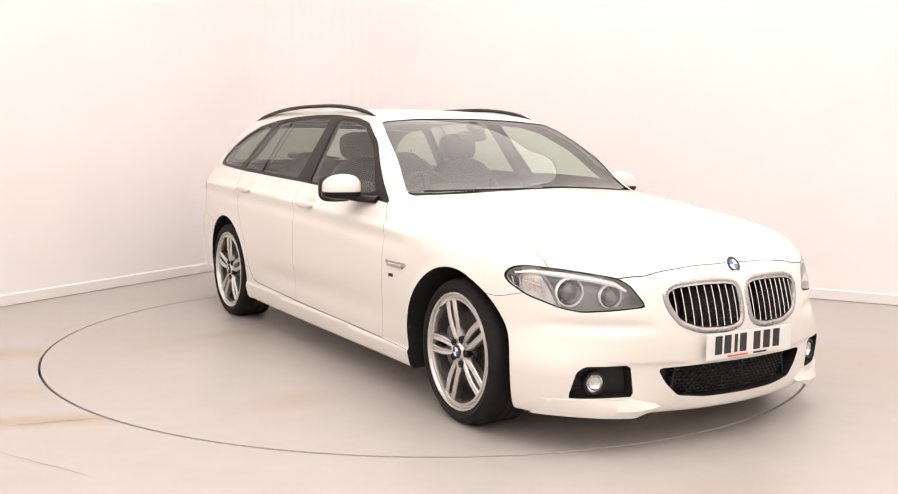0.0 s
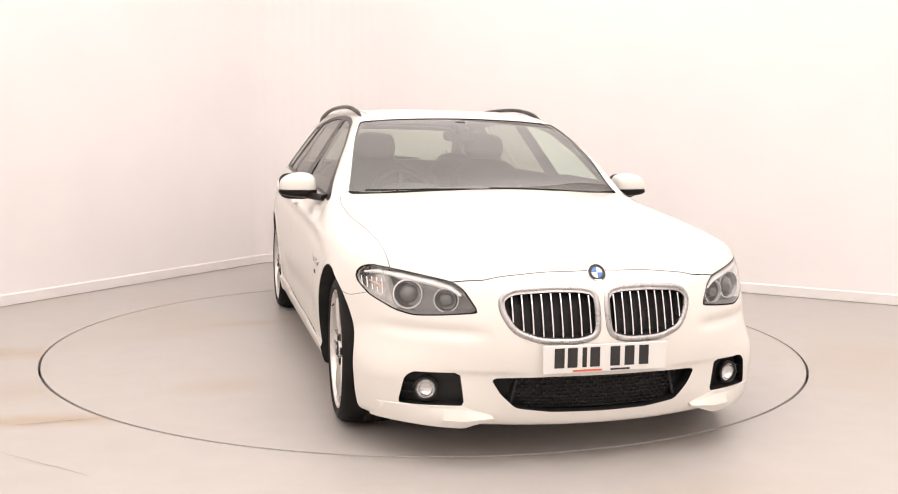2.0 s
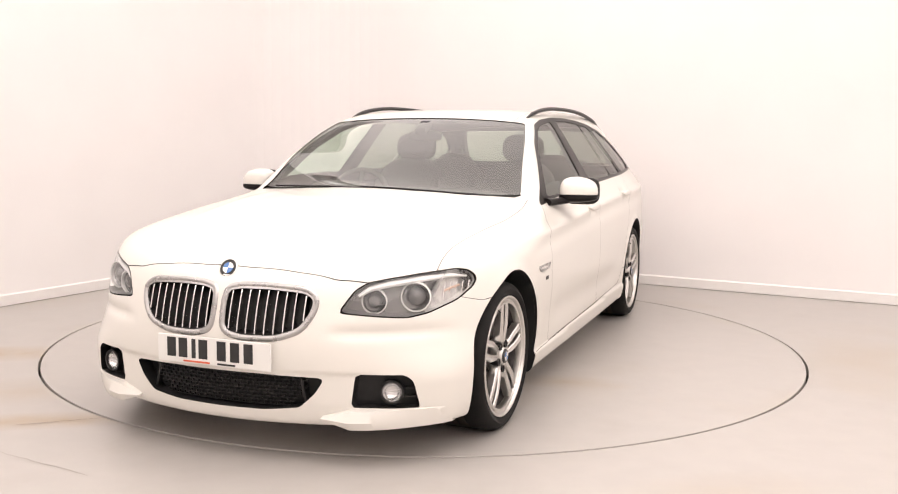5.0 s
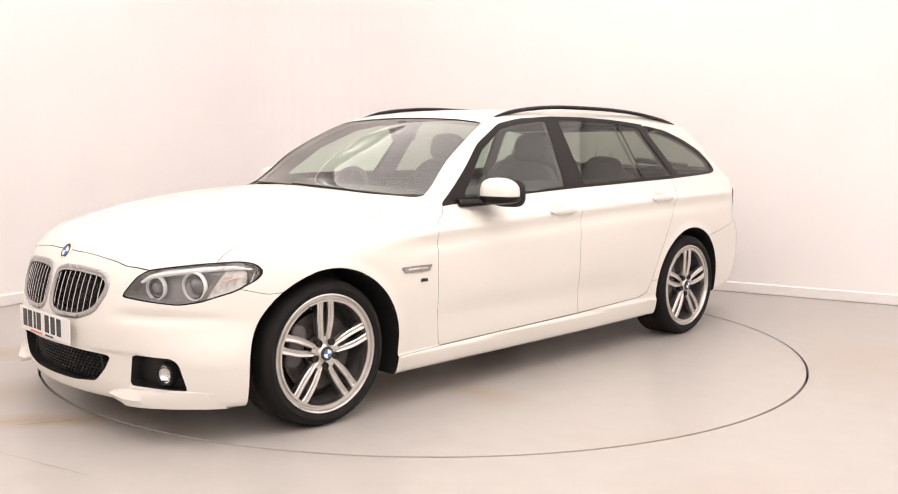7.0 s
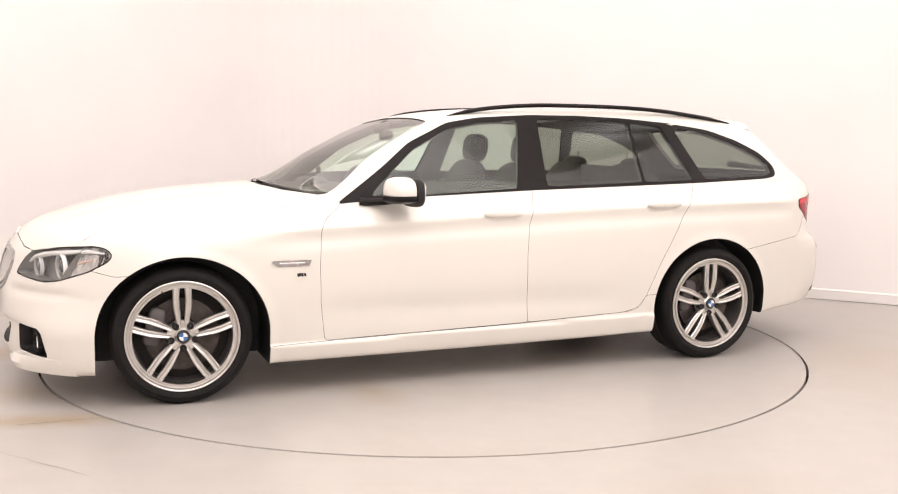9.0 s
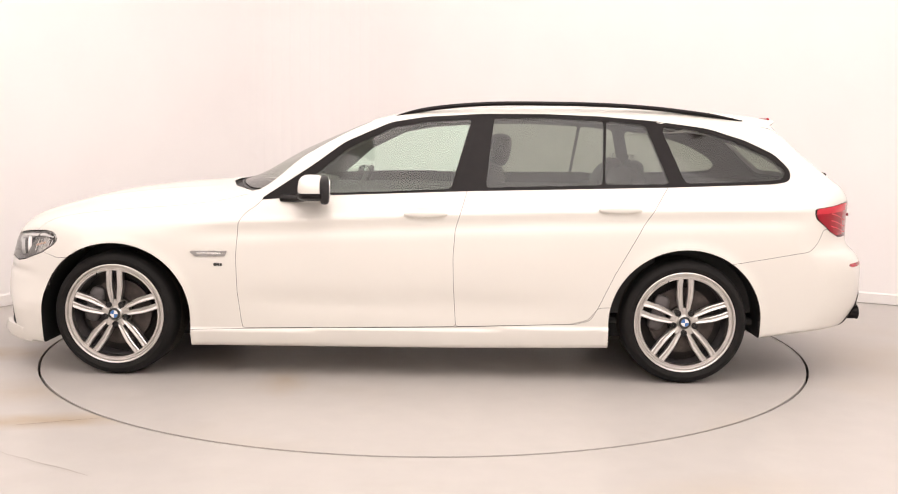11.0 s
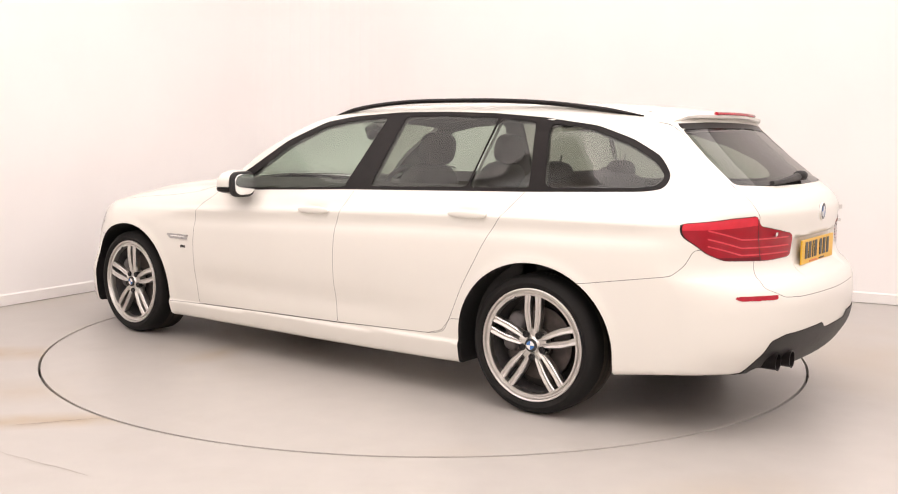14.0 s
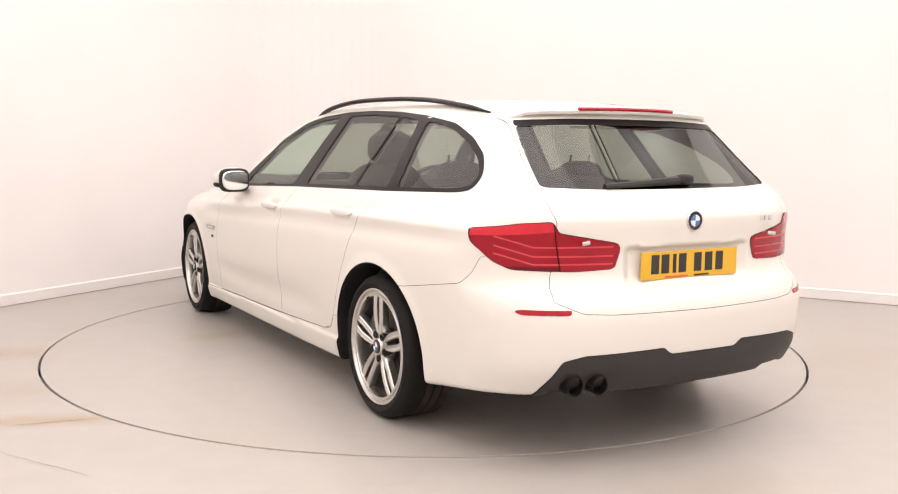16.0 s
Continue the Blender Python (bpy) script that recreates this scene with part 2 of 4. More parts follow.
def box_structure(name, size, centre, mat, label, category):
    bm = bmesh.new()
    box(bm, size, Matrix.Translation(centre), 0.004)
    ob = part(name, bm, mat, None, smooth=False)
    ob.matrix_world = ROOM
    return tagged(ob, label, category, kind="structure")


box_structure("wall_east", (0.2, LY, HIGH), (LX + 0.1, -LY / 2, HIGH / 2), WALL, "plain white painted studio wall behind the camera", "wall")
box_structure("wall_south", (LX, 0.2, HIGH), (LX / 2, -LY - 0.1, HIGH / 2), WALL, "plain white painted studio wall behind the camera", "wall")
box_structure("ceiling", (LX + 0.6, LY + 0.6, 0.15), (LX / 2, -LY / 2, HIGH + 0.08), CEIL, "off-white painted ceiling with light panels", "ceiling")


def corner_sweep(name, section, radius, mat, label, category, seg=14):
    """Sweeps (out, z) pairs along the two far walls and round the corner between them."""
    path = [((0.0, -LY), (1, 0))]
    for i in range(seg + 1):
        a = math.pi - math.pi / 2 * i / seg
        path.append(((radius + radius * math.cos(a), -radius + radius * math.sin(a)), (-math.cos(a), -math.sin(a))))
    path.append(((LX, 0.0), (0, -1)))
    v, f, n = [], [], len(section)
    for (x, y), (nx, ny) in path:
        v += [(x + nx * o, y + ny * o, z) for o, z in section]
    for i in range(len(path) - 1):
        for j in range(n):
            a, b = i * n + j, i * n + (j + 1) % n
            f.append((a, b, b + n, a + n))
    ob = mesh_object(name, v, f, mat, smooth=False)
    ob.matrix_world = ROOM
    return tagged(ob, label, category, kind="structure")


corner_sweep("wall_north", [(0, -0.05), (0, HIGH), (-0.2, HIGH), (-0.2, -0.05)], 0.9, WALL, "smooth white painted studio wall with a rounded corner", "wall")
corner_sweep("baseboard", [(0.001, 0.004), (0.001, 0.085), (0.008, 0.09), (0.018, 0.078), (0.018, 0.004)], 0.9, SKIRT, "white painted skirting board along the studio wall", "skirting board")

# floor with a round opening for the platform
bm = bmesh.new()
N = 160
inner = [bm.verts.new((math.cos(2 * math.pi * i / N) * (DISC_R + 0.008), math.sin(2 * math.pi * i / N) * (DISC_R + 0.008), 0)) for i in range(N)]
pit = [bm.verts.new((v.co.x, v.co.y, -0.05)) for v in inner]
outer = []
inside_room = ROOM.inverted()
for i in range(N):
    d = Vector((math.cos(2 * math.pi * i / N), math.sin(2 * math.pi * i / N), 0))
    o, e = inside_room @ Vector((0, 0, 0)), inside_room.to_3x3() @ d
    far = min(((LX + 0.2 if e.x > 0 else -0.2) - o.x) / e.x if abs(e.x) > 1e-6 else 99, ((0.2 if e.y > 0 else -LY - 0.2) - o.y) / e.y if abs(e.y) > 1e-6 else 99)
    outer.append(bm.verts.new(d * far))
for i in range(N):
    j = (i + 1) % N
    bm.faces.new((inner[i], inner[j], outer[j], outer[i]))
    bm.faces.new((pit[i], pit[j], inner[j], inner[i]))
tagged(part("floor", bm, FLOOR, None, smooth=False), "grey painted concrete floor with faint yellowish stains", "floor", kind="structure")
bm = bmesh.new()
lathe(bm, [(DISC_R + 0.4, -0.05), (0.01, -0.05)], 64)
bmesh.ops.rotate(bm, cent=(0, 0, 0), matrix=Matrix.Rotation(radians(90), 3, "X"), verts=bm.verts)
for v in bm.verts:
    v.co.z = -0.05
tagged(part("platform_pit", bm, DARKGAP, None), "dark pit under the turning platform", "pit", kind="structure")

# stains and cracks outside the platform
def stain(name, path, width, mat, label):
    bm = bmesh.new()
    a = None
    for k, (x, y) in enumerate(path):
        d = Vector(path[min(k + 1, len(path) - 1)]) - Vector(path[max(k - 1, 0)])
        d = Vector((-d.y, d.x)).normalized() * width * (0.4 + 0.6 * random.random())
        b = (bm.verts.new((x + d.x, y + d.y, 0.002)), bm.verts.new((x - d.x, y - d.y, 0.002)))
        if a:
            bm.faces.new((a[0], a[1], b[1], b[0]))
        a = b
    tagged(part(name, bm, mat, None, smooth=False), label, "floor mark", kind="structure")


def wander(a, b, n, amount):
    return [(a[0] + (b[0] - a[0]) * i / n + random.uniform(-amount, amount), a[1] + (b[1] - a[1]) * i / n + random.uniform(-amount, amount)) for i in range(n + 1)]


stain("floor_crack", wander((-1.78, -1.86), (-1.42, -1.74), 12, 0.006), 0.003, CRACK, "thin dark crack in the painted floor")
stain("floor_crack", wander((-1.72, -2.2), (-1.25, -2.48), 14, 0.006), 0.0016, CRACK, "thin hairline crack in the painted floor")

# turning platform
turntable = new("turntable")
tagged(turntable, "round grey painted turning platform flush with the floor", "turntable")
bm = bmesh.new()
lathe(bm, [(DISC_R - 0.006, -0.04), (DISC_R - 0.006, -0.001), (DISC_R - 0.008, 0.0), (0.9, 0.0)], 160)
ring = [v for v in bm.verts if v.co.length < 0.95 and v.co.y > -0.0005]
ring.sort(key=lambda v: math.atan2(v.co.z, v.co.x))
bm.faces.new(ring)
bmesh.ops.rotate(bm, cent=(0, 0, 0), matrix=Matrix.Rotation(radians(90), 3, "X"), verts=bm.verts)
part("deck", bm, DISC, turntable, smooth=False)
bm = bmesh.new()
lathe(bm, [(DISC_R - 0.0062, -0.04), (DISC_R - 0.0055, -0.002), (DISC_R - 0.0065, 0.0012), (DISC_R - 0.016, 0.0012), (DISC_R - 0.0162, -0.001)], 160)
bmesh.ops.rotate(bm, cent=(0, 0, 0), matrix=Matrix.Rotation(radians(90), 3, "X"), verts=bm.verts)
part("edge_ring", bm, DISC, turntable, "thin painted steel edge ring", smooth=False)


# ceiling light panels
def ceiling_light(x, y, w, d, mat):
    e = new("ceiling_light")
    tagged(e, "square softbox light panel under the ceiling", "ceiling light", "studio light panels")
    e.matrix_world = ROOM @ pose(x, y, HIGH - 0.07)
    bm = bmesh.new()
    for s in (-1, 1):
        box(bm, (w - 0.02, 0.04, 0.06), Matrix.Translation((0, s * (d / 2 - 0.03), 0.032)), 0.004)
        box(bm, (0.04, d - 0.1, 0.06), Matrix.Translation((s * (w / 2 - 0.03), 0, 0.032)), 0.004)
    part("frame", bm, SATIN, e, smooth=False)
    bm = bmesh.new()
    box(bm, (w, d, 0.02), Matrix.Translation((0, 0, -0.01)), 0.003)
    part("diffuser", bm, mat, e, smooth=False)


for px in (1.75, 5.2, 8.65):
    for py in (-1.8, -5.3, -8.8):
        ceiling_light(px, py, 3.45, 3.5, KEY_PANEL if (px, py) == (5.2, -5.3) else LAMP_PANEL)

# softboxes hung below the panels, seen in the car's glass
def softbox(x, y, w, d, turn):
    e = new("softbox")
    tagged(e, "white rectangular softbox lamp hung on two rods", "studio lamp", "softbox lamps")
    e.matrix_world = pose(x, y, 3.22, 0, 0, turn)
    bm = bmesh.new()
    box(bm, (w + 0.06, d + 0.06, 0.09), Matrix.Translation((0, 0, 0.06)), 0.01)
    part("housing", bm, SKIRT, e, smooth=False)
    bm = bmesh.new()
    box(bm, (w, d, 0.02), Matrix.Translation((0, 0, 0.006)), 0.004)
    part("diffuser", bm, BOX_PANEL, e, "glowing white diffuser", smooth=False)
    for q in (-0.3, 0.3):
        bm = bmesh.new()
        tube(bm, [(q, 0, 0.10), (q, 0, 0.195)], 0.008, 8)
        part("rod", bm, SATIN, e)


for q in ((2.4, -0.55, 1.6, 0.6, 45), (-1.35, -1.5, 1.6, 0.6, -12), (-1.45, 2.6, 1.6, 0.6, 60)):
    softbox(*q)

# ---- the car: x ahead, y to its left, z up, middle of the wheelbase at the origin ----
def table(keys):
    """A smooth curve through a few (at, value) keys, without overshoot, as a function."""
    k = np.array(sorted(keys), float)
    x, y = k[:, 0], k[:, 1]
    h, d = np.diff(x), np.diff(y) / np.diff(x)
    m = np.concatenate([[d[0]], (d[:-1] + d[1:]) / 2, [d[-1]]])
    m[1:-1][d[:-1] * d[1:] <= 0] = 0
    for i in range(len(d)):
        if d[i] == 0:
            m[i] = m[i + 1] = 0
        else:
            m[i], m[i + 1] = [np.sign(d[i]) * min(abs(q), 3 * abs(d[i])) if q * d[i] > 0 else 0 for q in (m[i], m[i + 1])]
    xs = np.linspace(x[0], x[-1], 1500)
    i = np.clip(np.searchsorted(x, xs) - 1, 0, len(h) - 1)
    t = (xs - x[i]) / h[i]
    ys = (2 * t**3 - 3 * t**2 + 1) * y[i] + (t**3 - 2 * t**2 + t) * h[i] * m[i] + (3 * t**2 - 2 * t**3) * y[i + 1] + (t**3 - t**2) * h[i] * m[i + 1]
    return lambda q: np.interp(q, xs, ys)


def smax(a, b, k):
    h = np.maximum(k - np.abs(a - b), 0) / k
    return np.maximum(a, b) + h * h * k * 0.25


CREASE = table([(2.4, 0.775), (1.13, 0.809), (0.735, 0.826), (0.1, 0.856), (-0.81, 0.893), (-1.92, 0.913), (-2.7, 0.92)])
WIDTH = table([(0.05, 0.84), (0.13, 0.872), (0.17, 0.893), (0.25, 0.915), (0.30, 0.922), (0.42, 0.934), (0.6, 0.942), (0.74, 0.938), (0.825, 0.930), (0.85, 0.923),
               (0.875, 0.903), (0.92, 0.872), (0.96, 0.842), (1.0, 0.822), (1.1, 0.763), (1.2, 0.703), (1.3, 0.641), (1.35, 0.606), (1.45, 0.53), (1.6, 0.41)])
TOP = table([(2.45, 0.60), (2.3, 0.70), (2.2, 0.775), (2.1, 0.82), (2.016, 0.848), (1.728, 0.925), (1.43, 0.970), (1.1, 1.000), (0.97, 1.010), (0.594, 1.197), (0.248, 1.343),
             (0.149, 1.375), (0.034, 1.402), (-0.15, 1.425), (-0.6, 1.445), (-1.1, 1.450), (-1.6, 1.438), (-1.9, 1.412), (-2.1, 1.380), (-2.3, 1.34), (-2.8, 1.25)])
CROWN = table([(2.5, 0.14), (1.6, 0.14), (1.0, 0.09), (0.6, 0.06), (0.1, 0.06), (-0.4, 0.045), (-1.4, 0.05), (-2.2, 0.09)])
SWEEP = table([(2.5, 0.0), (1.5, 0.0), (1.05, 0.30), (0.8, 0.37), (0.5, 0.2), (0.15, 0.02), (-0.2, 0.0), (-2.5, 0.0)])
NOSE = table([(0.05, 2.20), (0.14, 2.262), (0.20, 2.288), (0.33, 2.308), (0.42, 2.315), (0.50, 2.310), (0.60, 2.288), (0.70, 2.252), (0.777, 2.205), (0.85, 2.13), (1.1, 1.9)])
TAIL = table([(0.1, 2.40), (0.22, 2.47), (0.30, 2.52), (0.40, 2.575), (0.55, 2.588), (0.63, 2.575), (0.675, 2.545), (0.70, 2.515), (0.76, 2.492), (0.85, 2.490), (0.945, 2.497), (0.99, 2.480),
              (1.03, 2.447), (1.065, 2.398), (1.314, 2.094), (1.36, 2.052), (1.6, 1.80)])
BOTTOM = table([(2.5, 0.152), (1.85, 0.158), (1.1, 0.16), (-1.1, 0.18), (-1.85, 0.235), (-2.2, 0.275), (-2.6, 0.29)])
EDGE = table([(2.5, 0.14), (1.6, 0.17), (1.0, 0.13), (0.75, 0.06), (0.2, 0.05), (-0.4, 0.045), (-1.6, 0.05), (-2.3, 0.09)])
AXLE, HUB_Z, ARCH_F, ARCH_R = 1.485, 0.326, (1.478, 0.325, 0.396, 0.376), (-1.488, 0.325, 0.397, 0.380)


def arch_distance(x, z, a):
    """Distance from a wheel opening's edge: negative inside it."""
    r = np.hypot((x - a[0]) / a[2], (z - a[1]) / a[3])
    r = np.where(z < a[1], np.abs(x - a[0]) / a[2], r)
    return (r - 1) * a[2]


def body_field(p):
    """Below nought inside the body."""
    x, y, z = p[:, 0], np.abs(p[:, 1]), p[:, 2]
    lift = CREASE(x) - 0.85
    w = WIDTH(z - lift * np.clip((1.3 - z) / 0.3, 0, 1) * np.clip((z - 0.3) / 0.3, 0, 1))
    back = np.clip((-x - 1.2) / 0.9, 0, 2)
    w = w - 0.062 * back**2 - 0.03 * np.clip((x - 1.5) / 0.6, 0, 2) ** 2
    for a in (ARCH_F, ARCH_R):
        d = arch_distance(x, z, a)
        w = w + 0.007 * np.exp(-np.clip(d, 0, 1) ** 2 / 0.03**2) * (z < 0.8)
    w = w + 0.0045 * np.exp(-((z - CREASE(x)) / 0.020) ** 2) * np.clip((1.3 - x) / 0.4, 0, 1) * np.clip((x + 2.3) / 0.3, 0, 1)
    for hx, hz in ((-0.139, 0.868), (-1.134, 0.902)):
        w = w - 0.021 * np.exp(-(((x - hx - 0.005) / 0.082) ** 4) - ((z - hz) / 0.028) ** 2)
    # hollow under the shoulder crease and above the sill
    w = w - 0.010 * np.exp(-((z - CREASE(x) + 0.060) / 0.036) ** 2) * np.clip((1.25 - x) / 0.4, 0, 1) * np.clip((x + 2.25) / 0.3, 0, 1)
    w = w - 0.010 * np.exp(-((z - 0.40) / 0.07) ** 2) * np.clip((0.95 - np.abs(x)) / 0.3, 0, 1)
    zs = 0.262 + 0.019 * np.clip((0.8 - x) / 1.1, 0, 2.2)
    w = w + 0.013 * np.clip((zs - z) / 0.014, 0, 1) * (np.abs(x) < 1.6)
    side = y - w
    top = z - TOP(x + SWEEP(x) * y**2) + CROWN(x) * y**2
    # bonnet ridges
    top = top - 0.008 * np.exp(-((y - 0.46 - 0.07 * (1.6 - x)) / 0.06) ** 2) * np.clip((x - 1.0) / 0.3, 0, 1) * np.clip((2.2 - x) / 0.3, 0, 1)
    low = np.clip((0.52 - z) / 0.20, 0, 1)
    low = low * low * (3 - 2 * low)
    nose = x - (NOSE(z) - 0.361 * y**2 - (1 - low) * 0.378 * y**6 - low * 0.42 * y**12)
    # ledge under the headlamps and the wing-like lower lip
    nose = nose + 0.013 * np.exp(-((z - 0.522) / 0.024) ** 2) * np.clip((y - 0.42) / 0.1, 0, 1) * np.clip((0.86 - y) / 0.1, 0, 1)
    nose = nose + 0.007 * np.clip((0.378 - z) / 0.014, 0, 1) * np.clip((z - 0.25) / 0.10, 0, 1) * np.clip((y - 0.24) / 0.12, 0, 1) * np.clip((0.64 - y) / 0.10, 0, 1)
    tail = -x - (TAIL(z) - 0.168 * y**2 - 0.46 * y**6)
    tail = tail + 0.022 * np.clip((0.34 - y) / 0.035, 0, 1) * np.clip((0.850 - z) / 0.016, 0, 1) * np.clip((z - 0.665) / 0.06, 0, 1)
    f = smax(side, top, EDGE(x))
    f = smax(f, nose, 0.07)
    f = smax(f, tail, np.where(z > 1.2, 0.035, 0.09))
    notch = np.clip((-x - 2.28) / 0.08, 0, 1) * np.clip((0.125 - np.abs(y - 0.535)) / 0.03, 0, 1)
    return smax(f, BOTTOM(x) + 0.020 * notch - z, 0.025)


def gradient(p):
    e = 0.002
    g = np.stack([body_field(p + e * d) - body_field(p - e * d) for d in np.eye(3)], 1) / (2 * e)
    return g


class Skin:
    """The body's outer surface on the car's left, as triangles that can be cut along the nought line of any function."""

    def __init__(self, cell=0.0165):
        lo, hi = np.array((-2.66, -2.5 * cell, 0.08)), np.array((2.40, 1.01, 1.50))
        n = np.ceil((hi - lo) / cell).astype(int) + 1
        ax = [lo[i] + cell * np.arange(n[i]) for i in range(3)]
        g = np.stack(np.meshgrid(*ax, indexing="ij"), -1).reshape(-1, 3)
        f = body_field(g).reshape(n)
        inside = f < 0
        corners = [(i, j, k) for i in (0, 1) for j in (0, 1) for k in (0, 1)]
        c = np.stack([inside[i:n[0] - 1 + i, j:n[1] - 1 + j, k:n[2] - 1 + k] for i, j, k in corners])
        act = c.any(0) & ~c.all(0)
        idx = np.argwhere(act)
        number = -np.ones(act.shape, int)
        number[tuple(idx.T)] = np.arange(len(idx))
        total, count = np.zeros((len(idx), 3)), np.zeros(len(idx))
        for a in corners:
            for axis in range(3):
                if a[axis]:
                    continue
                b = list(a)
                b[axis] = 1
                fa, fb = f[tuple((idx + a).T)], f[tuple((idx + b).T)]
                cross = (fa < 0) != (fb < 0)
                t = np.where(cross, fa / np.where(cross, fa - fb, 1), 0)
                q = idx + np.array(a) + t[:, None] * np.eye(3)[axis]
                total += np.where(cross[:, None], q, 0)
                count += cross
        v = lo + cell * total / count[:, None]
        quads = []
        for axis in range(3):
            u, w = (axis + 1) % 3, (axis + 2) % 3
            s = [slice(1, n[i] - 1) for i in range(3)]
            s[axis] = slice(0, n[axis] - 1)
            s2 = list(s)
            s2[axis] = slice(1, n[axis])
            at = np.argwhere(inside[tuple(s)] != inside[tuple(s2)]) + [q.start for q in s]
            flip = inside[tuple(at.T)]
            o = np.zeros((4, 3), int)
            o[1, u], o[2, u], o[2, w], o[3, w] = -1, -1, -1, -1
            q = np.stack([number[tuple((at + d).T)] for d in o], 1)
            q[~flip] = q[~flip][:, ::-1]
            quads.append(q)
        q = np.concatenate(quads)
        q = q[(q >= 0).all(1)]
        for _ in range(4):
            g = gradient(v)
            v = v - np.clip(body_field(v) / np.maximum((g * g).sum(1), 0.2), -0.01, 0.01)[:, None] * g
        self.v = v
        self.all = np.concatenate([q[:, [0, 1, 2]], q[:, [0, 2, 3]]])
        self.normals = None

    def cut(self, faces, g):
        """Parts faces by g(points): those below nought, those above."""
        if len(faces) == 0:
            return faces, faces
        used = np.unique(faces)
        val = np.zeros(len(self.v))
        val[used] = g(self.v[used])
        val[np.abs(val) < 2e-4] = 0
        s = np.sign(val)[faces]
        neg, pos = (s < 0).any(1), (s > 0).any(1)
        whole_in, whole_out = faces[~pos & neg], faces[~neg]
        mixed = faces[neg & pos]
        fin, fout = [whole_in], [whole_out]
        if len(mixed):
            cache, extra = {}, []
            base = len(self.v)

            def between(a, b):
                key = (a, b) if a < b else (b, a)
                if key not in cache:
                    t = val[key[0]] / (val[key[0]] - val[key[1]])
                    cache[key] = base + len(extra)
                    extra.append(self.v[key[0]] + t * (self.v[key[1]] - self.v[key[0]]))
                return cache[key]

            a_in, a_out = [], []
            for tri in mixed.tolist():
                lo, up = [], []
                for i in range(3):
                    a, b = tri[i], tri[(i + 1) % 3]
                    if val[a] <= 0:
                        lo.append(a)
                    if val[a] >= 0:
                        up.append(a)
                    if val[a] * val[b] < 0:
                        c = between(a, b)
                        lo.append(c), up.append(c)
                for ring, out in ((lo, a_in), (up, a_out)):
                    for i in range(1, len(ring) - 1):
                        out.append((ring[0], ring[i], ring[i + 1]))
            self.v = np.concatenate([self.v, np.array(extra).reshape(-1, 3)])
            fin.append(np.array(a_in, int).reshape(-1, 3)), fout.append(np.array(a_out, int).reshape(-1, 3))
        return np.concatenate(fin), np.concatenate(fout)

    def finish(self):
        g = gradient(self.v)
        self.normals = g / np.linalg.norm(g, axis=1, keepdims=True)


def soft_outline(pts, rounds=2):
    """Rounds an outline's corners: 1 by about 15 mm, 2 by about 35 mm."""
    p = np.array(pts, float)
    if not rounds:
        return p
    r, out = 0.015 if rounds == 1 else 0.035, []
    for a, v, b in zip(np.roll(p, 1, 0), p, np.roll(p, -1, 0)):
        u, w = a - v, b - v
        e, f = v + u * min(0.45, r / np.hypot(*u)), v + w * min(0.45, r / np.hypot(*w))
        out += [(1 - t) ** 2 * e + 2 * t * (1 - t) * v + t * t * f for t in (0, 0.25, 0.5, 0.75, 1)]
    return np.array(out)


def region(axes, pts, grow=0.0, rounds=2, where=None):
    """A function below nought inside an outline in two of the axes, grown by so much, and only where where(p) holds."""
    poly, i, j = soft_outline(pts, rounds), "xyz".index(axes[0]), "xyz".index(axes[1])

    def g(p):
        out = np.full(len(p), 0.5)
        lo, hi = poly.min(0) - 0.1, poly.max(0) + 0.1
        m = (p[:, i] > lo[0]) & (p[:, i] < hi[0]) & (p[:, j] > lo[1]) & (p[:, j] < hi[1])
        if where is not None:
            m &= where(p)
        q = p[m][:, [i, j]]
        if len(q):
            best, odd = np.full(len(q), 9.0), np.zeros(len(q), bool)
            for a, b in zip(poly, np.roll(poly, -1, 0)):
                e = b - a
                w = q - a
                t = np.clip(w @ e / max(e @ e, 1e-12), 0, 1)
                best = np.minimum(best, np.hypot(*(w - t[:, None] * e).T))
                up = (a[1] > q[:, 1]) != (b[1] > q[:, 1])
                if abs(b[1] - a[1]) > 1e-12:
                    odd ^= up & (q[:, 0] < e[0] * (q[:, 1] - a[1]) / (b[1] - a[1]) + a[0])
            out[m] = np.where(odd, -best, best) - grow
        return out

    return g


GAP = 0.0011
skin = Skin()
rest, _ = skin.cut(skin.all, lambda p: -p[:, 1])
pieces = {}


def take(name, g, gap=0.0):
    """Cuts the piece where g is below nought out of the rest of the skin, and drops a strip along its edge."""
    global rest
    if gap:
        inner, rest = skin.cut(rest, lambda p: g(p) - gap)
        inner, _ = skin.cut(inner, lambda p: g(p) + gap)
    else:
        inner, rest = skin.cut(rest, g)
    pieces[name] = inner


def split(name, new_name, g):
    pieces[new_name], pieces[name] = skin.cut(pieces[name], g)


at_side = lambda p: p[:, 1] > 0.5
ahead = lambda p: p[:, 0] > 1.3
behind = lambda p: p[:, 0] < -1.85
for nm, a in (("arch_front", ARCH_F), ("arch_rear", ARCH_R)):
    take(nm, lambda p: np.where(p[:, 1] > 0.45, arch_distance(p[:, 0], p[:, 2], a) + 0 * p[:, 0], 0.5))
